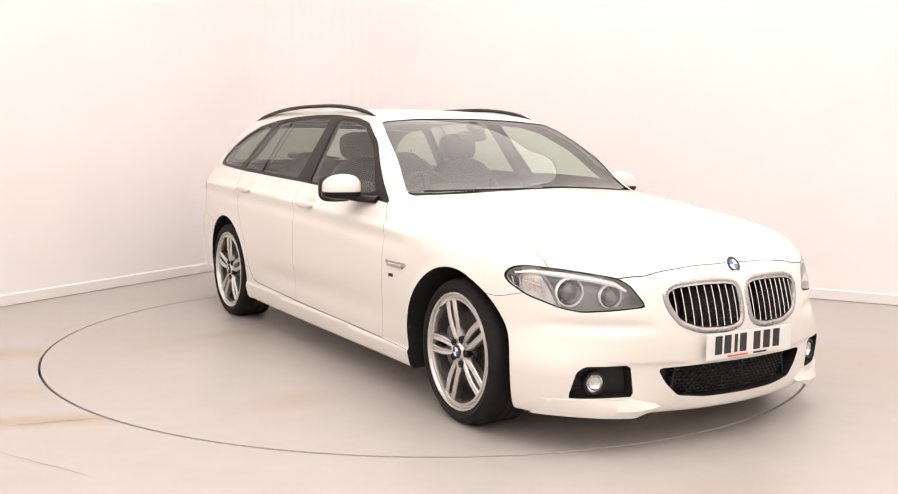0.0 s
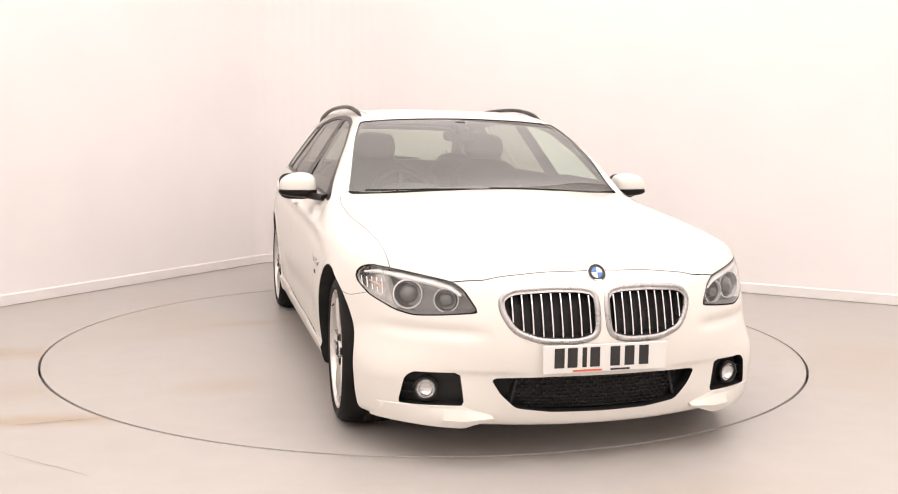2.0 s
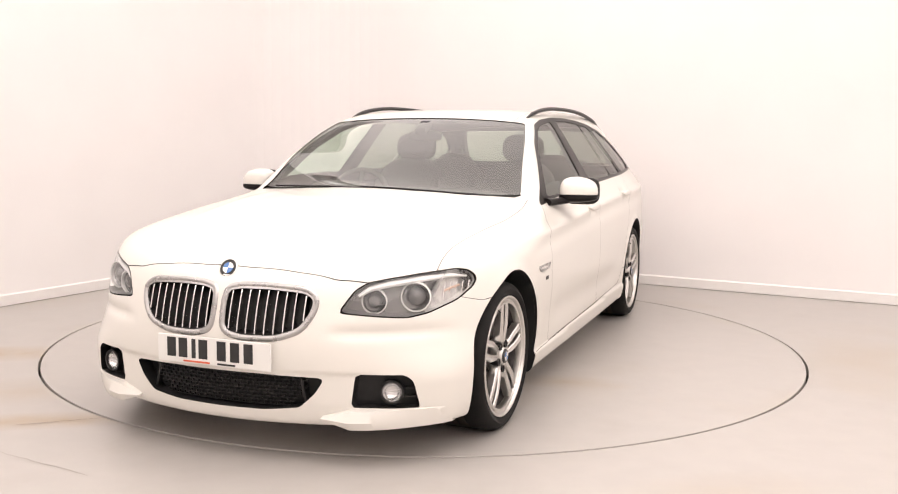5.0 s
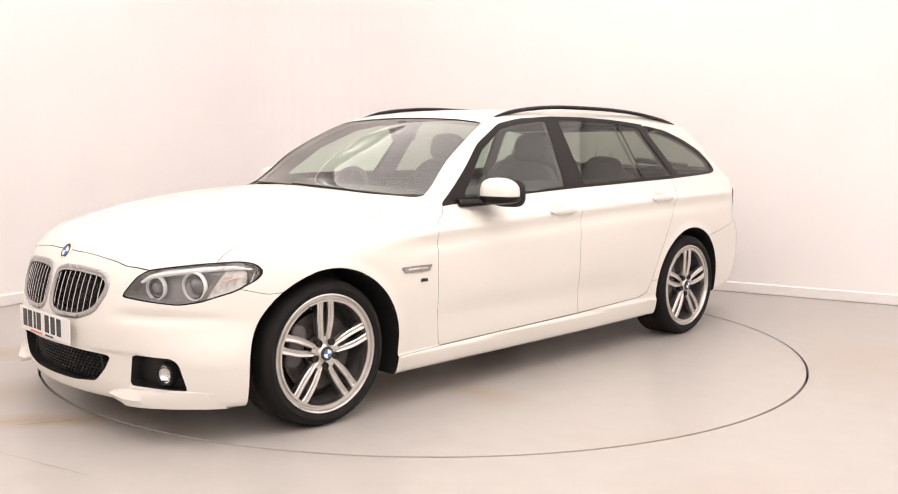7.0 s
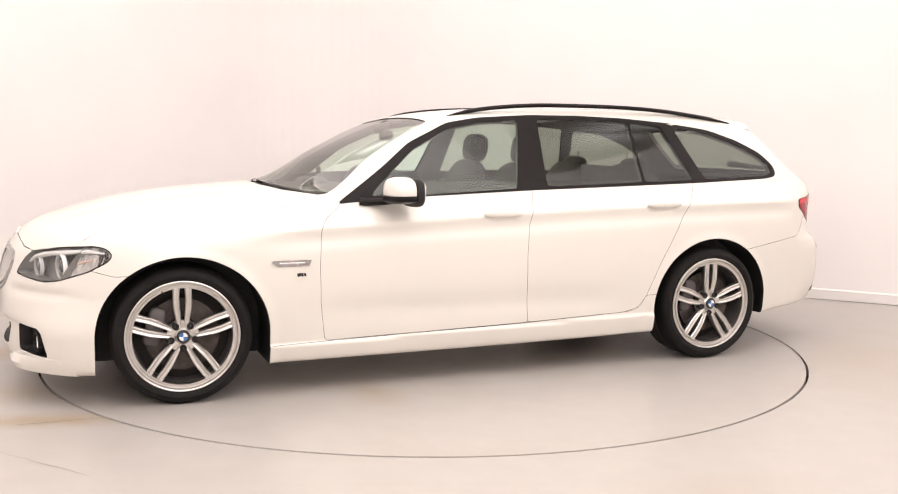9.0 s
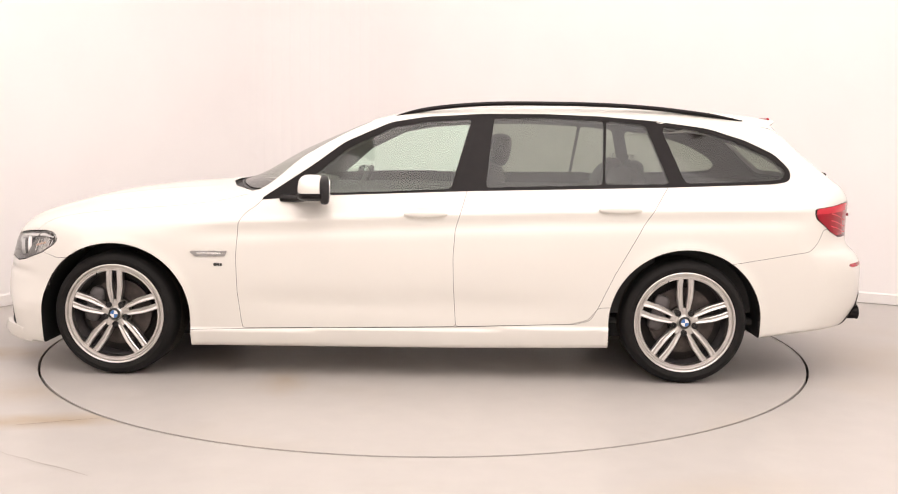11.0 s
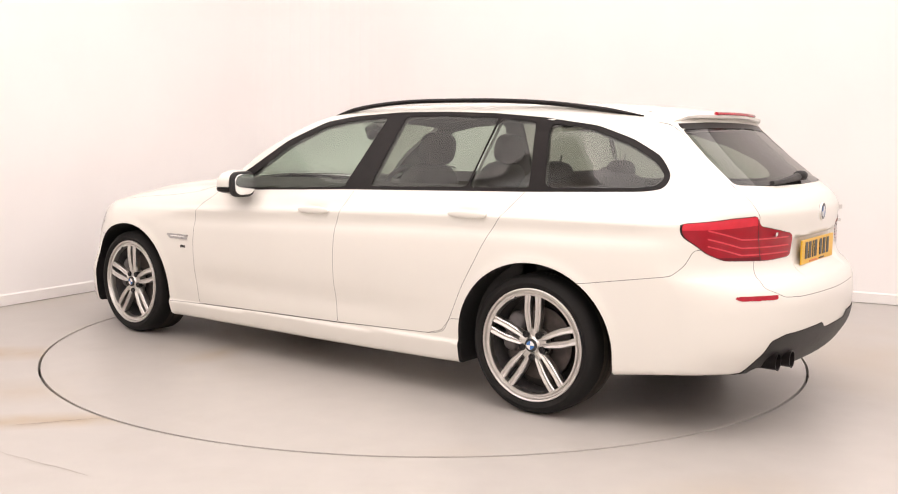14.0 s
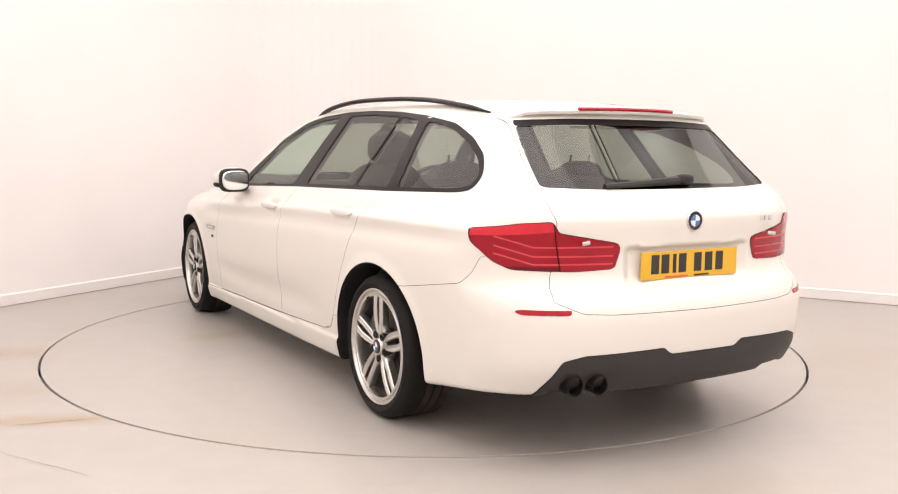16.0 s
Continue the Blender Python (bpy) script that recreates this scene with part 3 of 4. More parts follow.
# side windows with their black surround
DLO = [(0.735, 0.927), (0.473, 1.105), (0.302, 1.234), (0.061, 1.343), (-0.129, 1.374), (-0.444, 1.394), (-0.755, 1.396), (-1.058, 1.387), (-1.354, 1.365), (-1.641, 1.328),
       (-1.838, 1.266), (-1.985, 1.194), (-2.058, 1.113), (-2.044, 1.055), (-1.955, 1.040), (-1.42, 1.019), (-0.35, 0.986), (0.118, 0.966), (0.44, 0.952)]
take("trim_side", region("xz", DLO, where=at_side))
split("trim_side", "glass_front", region("xz", [(0.54, 0.972), (0.43, 1.068), (0.28, 1.195), (0.05, 1.308), (-0.13, 1.342), (-0.365, 1.36), (-0.262, 1.004), (0.118, 0.985), (0.40, 0.974)], grow=0.007, rounds=1))
split("trim_side", "glass_rear", region("xz", [(-0.50, 1.366), (-0.755, 1.37), (-1.075, 1.358), (-1.048, 1.034), (-0.455, 1.014)], grow=0.007, rounds=1))
split("trim_side", "glass_small", region("xz", [(-1.105, 1.356), (-1.30, 1.338), (-1.395, 1.043), (-1.075, 1.036)], grow=0.007, rounds=1))
split("trim_side", "glass_quarter", region("xz", [(-1.395, 1.333), (-1.63, 1.300), (-1.82, 1.238), (-1.955, 1.172), (-2.022, 1.112), (-2.008, 1.076), (-1.93, 1.064), (-1.49, 1.047)], grow=0.007, rounds=2))
on_top = lambda p: p[:, 2] > 0.66
take("windscreen", region("xy", [(0.965, -0.2), (0.96, 0.15), (0.90, 0.42), (0.83, 0.60), (0.735, 0.742), (0.60, 0.705), (0.35, 0.645), (0.165, 0.588), (0.15, 0.4), (0.145, -0.2)], rounds=1, where=on_top))
LAMP = [(0.474, 0.600), (0.522, 0.682), (0.560, 0.709), (0.62, 0.721), (0.72, 0.738), (0.820, 0.749), (0.856, 0.738), (0.878, 0.708), (0.875, 0.678), (0.838, 0.632), (0.76, 0.590), (0.70, 0.577), (0.60, 0.586)]
take("lamp_front", region("yz", LAMP, rounds=1, where=ahead), 0.0028)
split("lamp_front", "lamp_outer", lambda p: 0.772 + 0.25 * (p[:, 2] - 0.65) - p[:, 1])
take("bonnet", region("xy", [(2.207, -0.2), (2.205, 0.1), (2.188, 0.30), (2.165, 0.45), (2.135, 0.53), (2.105, 0.60), (2.03, 0.70), (1.955, 0.765), (1.85, 0.772), (1.6, 0.785), (1.2, 0.805), (0.9, 0.805), (0.77, 0.79), (0.80, 0.72), (0.93, 0.50), (1.0, 0.25), (1.015, -0.2)], rounds=1, where=on_top), GAP)
take("cowl", region("xy", [(1.02, -0.2), (1.0, 0.25), (0.93, 0.5), (0.80, 0.72), (0.74, 0.745), (0.80, 0.6), (0.95, -0.2)], 0.006, rounds=1, where=on_top))
KIDNEY = [(0.013, 0.60), (0.018, 0.678), (0.08, 0.692), (0.20, 0.694), (0.35, 0.684), (0.396, 0.655), (0.392, 0.60), (0.348, 0.527), (0.25, 0.493), (0.10, 0.490), (0.02, 0.512)]
take("kidney_frame", region("yz", KIDNEY, 0.005, rounds=2, where=ahead))
split("kidney_frame", "kidney_hole", region("yz", KIDNEY, -0.016, rounds=2))
INTAKE = [(-0.2, 0.362), (0.2, 0.360), (0.432, 0.350), (0.395, 0.288), (0.335, 0.232), (0.2, 0.216), (-0.2, 0.212)]
take("intake", region("yz", INTAKE, rounds=1, where=ahead))
FOG = [(0.525, 0.238), (0.543, 0.369), (0.712, 0.365), (0.740, 0.342), (0.760, 0.232), (0.65, 0.234)]
take("fog_hole", region("yz", FOG, rounds=1, where=ahead))
LAMP_R = [(0.851, 0.917), (0.733, 0.943), (0.628, 0.951), (0.606, 0.908), (0.365, 0.866), (0.352, 0.845), (0.378, 0.768), (0.55, 0.761), (0.756, 0.767), (0.803, 0.795), (0.847, 0.862)]
take("lamp_rear", region("yz", LAMP_R, rounds=1, where=behind), 0.0015)
split("lamp_rear", "lamp_gate", lambda p: p[:, 1] - (0.594 + 0.03 * (p[:, 2] - 0.76) / 0.19))
split("lamp_rear", "lamp_joint", lambda p: p[:, 1] - (0.598 + 0.03 * (p[:, 2] - 0.76) / 0.19))
split("lamp_rear", "lamp_foot", lambda p: p[:, 2] - 0.779)
def lamp_line(nm, k, low, thick):
    """Cuts a thin line, whose height low(p) gives, out of a lamp's lens."""
    pieces["under"], above = skin.cut(pieces[nm], lambda p: p[:, 2] - low(p))
    line, above = skin.cut(above, lambda p: p[:, 2] - low(p) - thick)
    line, end_a = skin.cut(line, lambda p: p[:, 1] - 0.80)
    line, end_b = skin.cut(line, lambda p: 0.385 - p[:, 1])
    pieces[nm + "_bar%d" % k] = line
    pieces[nm] = np.concatenate([pieces.pop("under"), above, end_a, end_b])


for k, zz in enumerate((0.785, 0.815, 0.850)):
    lamp_line("lamp_rear", k, lambda p: zz + 0.35 * np.clip(p[:, 1] - 0.69, 0, 1), 0.007)
    lamp_line("lamp_gate", k, lambda p: zz + 0 * p[:, 0], 0.007)
split("lamp_rear", "lamp_top", lambda p: 0.905 + 0.10 * (0.70 - p[:, 1]) - p[:, 2])
take("rear_window", region("yz", [(-0.2, 1.066), (0.4, 1.068), (0.615, 1.076), (0.590, 1.19), (0.558, 1.313), (0.3, 1.322), (-0.2, 1.326)], rounds=1, where=behind))
take("spoiler_under", region("yz", [(-0.2, 1.326), (0.3, 1.322), (0.558, 1.313), (0.552, 1.338), (0.3, 1.348), (-0.2, 1.352)], rounds=0, where=behind))
take("tailgate", region("yz", [(-0.2, 0.601), (0.44, 0.605), (0.56, 0.612), (0.655, 0.655), (0.63, 0.76), (0.614, 0.95), (0.628, 0.99), (0.632, 1.06), (0.603, 1.2), (0.570, 1.33), (0.556, 1.46), (-0.2, 1.5)], rounds=1, where=lambda p: p[:, 0] < -1.9), GAP)
DIFF = [(-0.2, 0.436), (0.17, 0.434), (0.21, 0.462), (0.55, 0.452), (0.63, 0.430), (0.70, 0.27), (0.72, 0.1), (-0.2, 0.1)]
take("diffuser", region("yz", DIFF, rounds=0, where=behind), 0.001)
take("reflector", region("yz", [(0.60, 0.625), (0.768, 0.626), (0.778, 0.615), (0.758, 0.606), (0.605, 0.605)], rounds=0, where=behind))
take("bumper_front", region("xz", [(1.5, -0.2), (1.5, 0.628), (1.70, 0.622), (1.78, 0.615), (1.88, 0.64), (2.0, 0.70), (2.05, 0.80), (2.3, 0.83), (2.8, 0.83), (2.8, -0.2)], rounds=1, where=ahead), GAP)
take("bumper_rear", region("xz", [(-1.5, -0.2), (-1.5, 0.62), (-1.755, 0.637), (-2.131, 0.698), (-2.18, 0.745), (-2.21, 0.81), (-2.8, 0.82), (-2.8, -0.2)], rounds=1), GAP)
take("sill", region("xz", [(1.2, 0.247), (0.8, 0.260), (-0.3, 0.284), (-0.93, 0.309), (-1.0, 0.33), (-1.035, 0.395), (-1.2, 0.41), (-1.2, -0.1), (1.2, -0.1)], rounds=1, where=at_side), GAP)
B_LINE = [(-0.36, 1.02), (-0.335, 0.93), (-0.293, 0.794), (-0.283, 0.65), (-0.287, 0.50), (-0.301, 0.286)]
take("door_front", region("xz", [(0.72, 0.93), (0.735, 0.905), (0.795, 0.863), (0.826, 0.815), (0.838, 0.634), (0.833, 0.45), (0.811, 0.263)] + B_LINE[::-1] + [(0.118, 0.985), (0.44, 0.97)], rounds=1, where=at_side), GAP)
take("door_rear", region("xz", B_LINE + [(-0.9, 0.308), (-0.985, 0.331), (-1.033, 0.388), (-1.114, 0.566), (-1.258, 0.825), (-1.407, 1.04)], rounds=1, where=at_side), GAP)
take("roof", lambda p: np.maximum(np.maximum(p[:, 1] - 0.515, 1.30 - p[:, 2]), -1.9 - p[:, 0]), 0.002)
take("wing", lambda p: 0.0 - p[:, 0] + np.where(p[:, 2] > 0.98 - 0.25 * (p[:, 0] - 0.7), 9, 0))
pieces["quarter"] = rest
skin.finish()
V, NV = skin.v, skin.normals
FLIP = np.array((1, -1, 1))


def piece(names, title, mat, parent, label="", side=0, inset=0.0, offset=(0, 0, 0)):
    """A panel from cut pieces. side 1: on the car's left, -1: on its right, 0: across the middle."""
    f = np.concatenate([pieces[n] for n in ([names] if isinstance(names, str) else names)])
    used, f = np.unique(f, return_inverse=True)
    f = f.reshape(-1, 3)
    v, n = V[used] - inset * NV[used] + np.array(offset), NV[used]
    if side < 0:
        v, n, f = v * FLIP, n * FLIP, f[:, ::-1]
    elif side == 0:
        mid = np.abs(v[:, 1]) < 1e-5
        other = np.arange(len(v)) + len(v)
        other[mid] = np.arange(len(v))[mid]
        n[mid, 1] = 0
        v, n, f = np.concatenate([v, v * FLIP]), np.concatenate([n, n * FLIP]), np.concatenate([f, other[f][:, ::-1]])
    return mesh_object(title, v, f, mat, parent, label, normals=n)


def recess(name, title, mat, parent, depth, side=1, label="", shrink=1.0, way=None):
    """The piece sunk by depth, with walls up to the skin round it."""
    f = pieces[name]
    used, f = np.unique(f, return_inverse=True)
    f = f.reshape(-1, 3)
    top = V[used]
    c = top.mean(0)
    d = np.array(way) * depth if way is not None else -NV[used] * depth
    low = c + (top - c) * shrink + d
    count = {}
    for tri in f.tolist():
        for a, b in ((tri[0], tri[1]), (tri[1], tri[2]), (tri[2], tri[0])):
            count[(a, b)] = 1
    walls = [(a, b, b + len(top), a + len(top)) for a, b in count if (b, a) not in count and top[a, 1] + top[b, 1] > 1e-4]
    v = np.concatenate([top, low])
    faces = [tuple(t) for t in (f + len(top)).tolist()] + walls
    if side < 0:
        v, faces = v * FLIP, [t[::-1] for t in faces]
    return mesh_object(title, v, faces, mat, parent, label, smooth=False)


def on_skin(x, z):
    """The half width of the skin at the side."""
    y = np.linspace(0.3, 1.0, 700)
    f = body_field(np.stack([np.full(700, x), y, np.full(700, z)], 1))
    return float(np.interp(0.0, f, y))


def nose_x(y, z):
    x = np.linspace(1.4, 2.4, 1000)
    return float(np.interp(0.0, body_field(np.stack([x, np.full(1000, y), np.full(1000, z)], 1)), x))


def tail_x(y, z):
    x = np.linspace(-1.5, -2.7, 1000)
    return float(np.interp(0.0, body_field(np.stack([x, np.full(1000, y), np.full(1000, z)], 1)), x))


def top_z(x, y):
    z = np.linspace(0.6, 1.5, 1000)
    return float(np.interp(0.0, body_field(np.stack([np.full(1000, x), np.full(1000, y), z], 1)), z))


def grille_ring(s):
    """A rounded rim along the grille's outline."""
    bm = bmesh.new()
    pts = soft_outline(KIDNEY, 2)
    c = pts.mean(0)
    pts = c + (pts - c) * 0.975
    keep = [pts[0]]
    for q in pts[1:]:
        if np.hypot(*(q - keep[-1])) > 0.008 and np.hypot(*(q - keep[0])) > 0.006:
            n = max(1, int(np.hypot(*(q - keep[-1])) / 0.03))
            keep += [keep[-1] + (q - keep[-1]) * (k + 1) / n for k in range(n)]
    keep, rings = np.array(keep), []
    for i, (y, z) in enumerate(keep):
        d = keep[(i + 1) % len(keep)] - keep[i - 1]
        d = d / np.hypot(*d)
        x = nose_x(y, z)
        rings.append([bm.verts.new((x - 0.003 + 0.010 * math.sin(a), s * (y + d[1] * 0.0125 * math.cos(a)), z - d[0] * 0.0125 * math.cos(a))) for a in [2 * math.pi * k / 10 for k in range(10)]])
    for i, a in enumerate(rings):
        b = rings[(i + 1) % len(rings)]
        for k in range(10):
            bm.faces.new((a[k], a[(k + 1) % 10], b[(k + 1) % 10], b[k]))
    return bm


car = new("car")
tagged(car, "white estate car with silver alloy wheels on the turning platform", "car")

# panels across the middle
piece("bonnet", "bonnet", PAINT, car)
piece("roof", "roof", PAINT, car)
front_bumper = piece("bumper_front", "front_bumper", PAINT, car)
rear_bumper = piece("bumper_rear", "rear_bumper", PAINT, car)
tailgate = piece("tailgate", "tailgate", PAINT, car)
piece("windscreen", "windscreen", CLEAR, car, "clear windscreen with a greenish tint", inset=0.004)
piece("rear_window", "rear_window", PRIVACY, tailgate, "dark tinted rear window", inset=0.004)
piece("spoiler_under", "spoiler_lip", GLOSSBLACK, tailgate, "gloss black strip over the rear window", inset=0.001)
piece("cowl", "cowl", MATTBLACK, car, "black plastic cowl under the windscreen", inset=0.012)
piece("diffuser", "rear_diffuser", GREYTRIM, rear_bumper, "dark grey plastic rear diffuser", inset=-0.004)
for s in (1, -1):
    piece("sill", "sill", PAINT, car, side=s)
    piece("wing", "front_wing", PAINT, car, side=s)
    piece("quarter", "rear_quarter_panel", PAINT, car, side=s)
    doors = {}
    for nm in ("front", "rear"):
        d = doors[nm] = piece("door_" + nm, nm + "_door", PAINT, car, side=s)
        hx, hz = (-0.139, 0.872) if nm == "front" else (-1.134, 0.906)
        yy = on_skin(hx, hz)
        bm = bmesh.new()
        blob(bm, (0.112, 0.014, 0.019), pose(hx, s * (yy + 0.034), hz, 0, 0.5, 0), 2.4)
        part("door_handle", bm, PAINT, d, "white door handle")
        for e in (-0.085, 0.085):
            bm = bmesh.new()
            blob(bm, (0.018, 0.026, 0.013), pose(hx + e, s * (yy + 0.014), hz), 2.4, 12, 8)
            part("handle_mount", bm, PAINT, d)
    piece("glass_front", "side_window", SIDEGLASS, doors["front"], "clear front door window", s, 0.006)
    piece("glass_rear", "side_window", PRIVACY, doors["rear"], "dark tinted rear door window", s, 0.006)
    piece("glass_small", "side_window", PRIVACY, doors["rear"], "dark tinted fixed rear door window", s, 0.006)
    piece("glass_quarter", "quarter_window", PRIVACY, car, "dark tinted luggage bay window", s, 0.006)
    piece("trim_side", "window_trim", GLOSSBLACK, car, "gloss black window surround", s, 0.002)
    for nm in ("arch_front", "arch_rear"):
        recess(nm, "wheel_well", MATTBLACK, car, 0.30, s, way=(0, -1, 0))
    # headlamp
    lamp = recess("lamp_front", "headlamp", LAMPGREY, car, 0.07, s, "clear headlamp with two round rings", 0.97, way=(-0.9, -0.25, 0))
    piece(["lamp_front", "lamp_outer"], "cover", LAMPGLASS, lamp, "clear lamp cover", s)
    for (ly, lz, lr) in ((0.575, 0.636, 0.050), (0.706, 0.648, 0.060)):
        lx = nose_x(ly, lz)
        m = pose(lx - 0.045, s * ly, lz, 0, 0, -90 + s * 18)
        bm = bmesh.new()
        lathe(bm, [(lr * 0.89, 0.0), (lr * 0.91, 0.010), (lr * 0.98, 0.010), (lr, 0.0), (lr, -0.008), (lr * 0.89, -0.008)], 40, m)
        part("lamp_ring", bm, RINGWHITE, lamp, "white light ring")
        bm = bmesh.new()
        lathe(bm, [(lr * 0.90, -0.004), (lr * 0.66, -0.025), (lr * 0.64, -0.01), (lr * 0.4, 0.008), (0.001, 0.014)], 32, m)
        part("projector", bm, LENSDARK, lamp, "dark projector lens")
    bm = bmesh.new()
    q = [(nose_x(y, z) - 0.026, s * y, z) for y, z in ((0.525, 0.657), (0.56, 0.683), (0.62, 0.699), (0.72, 0.715), (0.80, 0.724), (0.845, 0.716))]
    tube(bm, q, lambda t: 0.004 + 0.014 * math.sin(math.pi * (0.12 + 0.84 * t)), 10, 0.75)
    part("brow", bm, RINGWHITE, lamp, "pale brow over the rings")
    recess("lamp_outer", "side_reflector", OUTERLAMP, lamp, 0.035, s, "bright reflector at the lamp's outer end", way=(-0.6, -0.8, 0))
    for k in range(5):
        y = 0.795 + 0.016 * k
        bm = bmesh.new()
        tube(bm, [(nose_x(y, z) - 0.012, s * y, z) for z in (0.640 + 0.006 * k, 0.670 + 0.003 * k, 0.700)], 0.0026, 6)
        part("lens_flute", bm, LAMPSILVER, lamp)
    bm = bmesh.new()
    tube(bm, [(nose_x(y, z) - 0.010, s * y, z) for y, z in ((0.795, 0.668), (0.815, 0.678), (0.835, 0.686))], 0.005, 8)
    part("indicator", bm, AMBER, lamp, "pale amber indicator bulb")
    # tail lamp
    tl = piece("lamp_rear", "tail_lamp", REDLENS, car, "red tail lamp with brighter lines", s, -0.003)
    piece(["lamp_rear_bar%d" % k for k in range(3)], "light_bar", REDLIGHT, tl, "brighter red lines in the lens", s, -0.001)
    piece("lamp_joint", "lamp_joint", GLOSSBLACK, tl, "black joint beside the tailgate", s, 0.004)
    piece("lamp_foot", "lower_lens", REDDARK, tl, "darker lower edge of the lens", s, -0.002)
    piece("lamp_top", "upper_lens", REDBRIGHT, tl, "brighter upper part of the lens", s, -0.003)
    tg = piece("lamp_gate", "tailgate_lamp", REDLENS, tailgate, "red tail lamp on the tailgate", s, -0.003)
    piece(["lamp_gate_bar%d" % k for k in range(3)], "light_bar", REDLIGHT, tg, "brighter red lines in the lens", s, -0.001)
    bm = bmesh.new()
    box(bm, (0.006, 0.075, 0.016), pose(tail_x(0.49, 0.872) - 0.002, s * 0.49, 0.872, -s * 6, 0, s * 10), 0.002)
    part("reversing_light", bm, LAMPSILVER, tg, "clear reversing light")
    piece("reflector", "reflector", REFLRED, rear_bumper, "red rear reflector strip", s, -0.002)
    # kidney grille
    kf = piece("kidney_frame", "kidney_grille", FRAMESILVER, car, "silver framed grille with vertical slats", s, -0.003)
    part("frame_ring", grille_ring(s), FRAMESILVER, kf, "rounded silver surround")
    recess("kidney_hole", "backing", MATTBLACK, kf, 0.06, s, way=(-1, 0, 0))
    for k in range(10):
        y = 0.052 + k * 0.0372
        up = [z for z in np.linspace(0.48, 0.70, 110) if region("yz", KIDNEY, -0.018, rounds=2)(np.array([(2.2, y, z)]))[0] < 0]
        if len(up) < 8:
            continue
        bm = bmesh.new()
        zs = np.linspace(up[0], up[-1], 7)
        ring = []
        for z in zs:
            x = nose_x(y, z) - 0.006
            ring.append([bm.verts.new((x + a, s * (y + b), z)) for a, b in ((0.004, -0.0026), (0.004, 0.0026), (-0.03, 0.0018), (-0.03, -0.0018))])
        for a, b in zip(ring, ring[1:]):
            for i in range(4):
                bm.faces.new((a[i], a[(i + 1) % 4], b[(i + 1) % 4], b[i]))
        bm.faces.new(ring[0]), bm.faces.new(ring[-1])
        part("slat", bm, CHROME, kf)
    # bumper openings
    recess("intake", "air_intake", MATTBLACK, front_bumper, 0.07, s, way=(-1, 0, 0), label="black lower air intake")
    fh = recess("fog_hole", "fog_recess", MATTBLACK, car, 0.06, s, "black fog lamp recess", way=(-0.95, -0.15, 0))
    fx = nose_x(0.656, 0.285)
    m = pose(fx - 0.035, s * 0.656, 0.292, 0, 0, -90 + s * 14)
    bm = bmesh.new()
    lathe(bm, [(0.047, -0.02), (0.047, 0.012), (0.040, 0.014), (0.037, 0.004)], 36, m)
    part("fog_bezel", bm, MATTBLACK, fh)
    bm = bmesh.new()
    lathe(bm, [(0.038, 0.003), (0.03, -0.012), (0.012, -0.02), (0.001, -0.02)], 32, m)
    part("fog_lamp", bm, LAMPSILVER, fh, "round clear fog lamp")
    bm = bmesh.new()
    lathe(bm, [(0.0385, 0.004), (0.025, 0.011), (0.001, 0.014)], 32, m)
    part("lens", bm, LAMPGLASS, fh)
    for zz in (0.27, 0.305):
        bm = bmesh.new()
        box(bm, (0.012, 0.07, 0.006), pose(nose_x(0.735, zz) - 0.04, s * 0.725, zz, 0, 0, s * 24), 0.001)
        part("slat", bm, MATTBLACK, fh)
    # flap-like lower corner of the bumper, running to a point beside the intake
    bm = bmesh.new()
    rows = []
    for k in range(29):
        y = 0.420 + 0.425 * k / 28
        grow = min(1, (y - 0.42) / 0.11)
        out = (0.026 + 0.030 * grow) * math.sin(math.pi / 2 * min(1, max(0, 0.848 - y) / 0.27)) ** 2
        zt, zb = 0.203 + 0.030 * grow, 0.192 - 0.036 * grow
        zm = zb + 0.4 * (zt - zb)
        q = [(nose_x(y, zt) - 0.004, zt), (nose_x(y, zt - 0.006) + out * 0.55, zt - 0.005), (nose_x(y, zm) + out, zm), (nose_x(y, max(zb, 0.165)) + out * 0.95, zb), (nose_x(y, 0.17) - 0.06, zb + 0.002)]
        rows.append([bm.verts.new((x, s * y, z)) for x, z in q])
    bm.faces.new(rows[0])
    for a, d in zip(rows, rows[1:]):
        for i in range(4):
            bm.faces.new((a[i], a[i + 1], d[i + 1], d[i]))
    part("lower_flap", bm, PAINT, front_bumper)
    # side vent with a silver blade
    yv = on_skin(0.976, 0.652)
    bm = bmesh.new()
    out = [(-0.098, 0.008), (-0.09, 0.016), (0.095, 0.016), (0.082, -0.012), (-0.07, -0.014)]
    prism(bm, [(s * x, y) for x, y in out][::s], 0.008, pose(0.976, s * (yv - 0.003), 0.652, 90, 0, 180 if s > 0 else 0))
    vent = part("side_vent", bm, FRAMESILVER, car, "satin silver side vent on the wing", smooth=False)
    bm = bmesh.new()
    box(bm, (0.125, 0.006, 0.008), pose(0.976, s * (yv + 0.005), 0.655), 0.002)
    part("blade", bm, CHROME, vent)
    bm = bmesh.new()
    for k, (w, mm) in enumerate(((0.010, 0), (0.010, 0.013), (0.018, 0.029))):
        box(bm, (w, 0.003, 0.016), pose(0.914 + mm, s * (on_skin(0.93, 0.595) + 0.001), 0.597, 0, s * 15, 0), 0.0005)
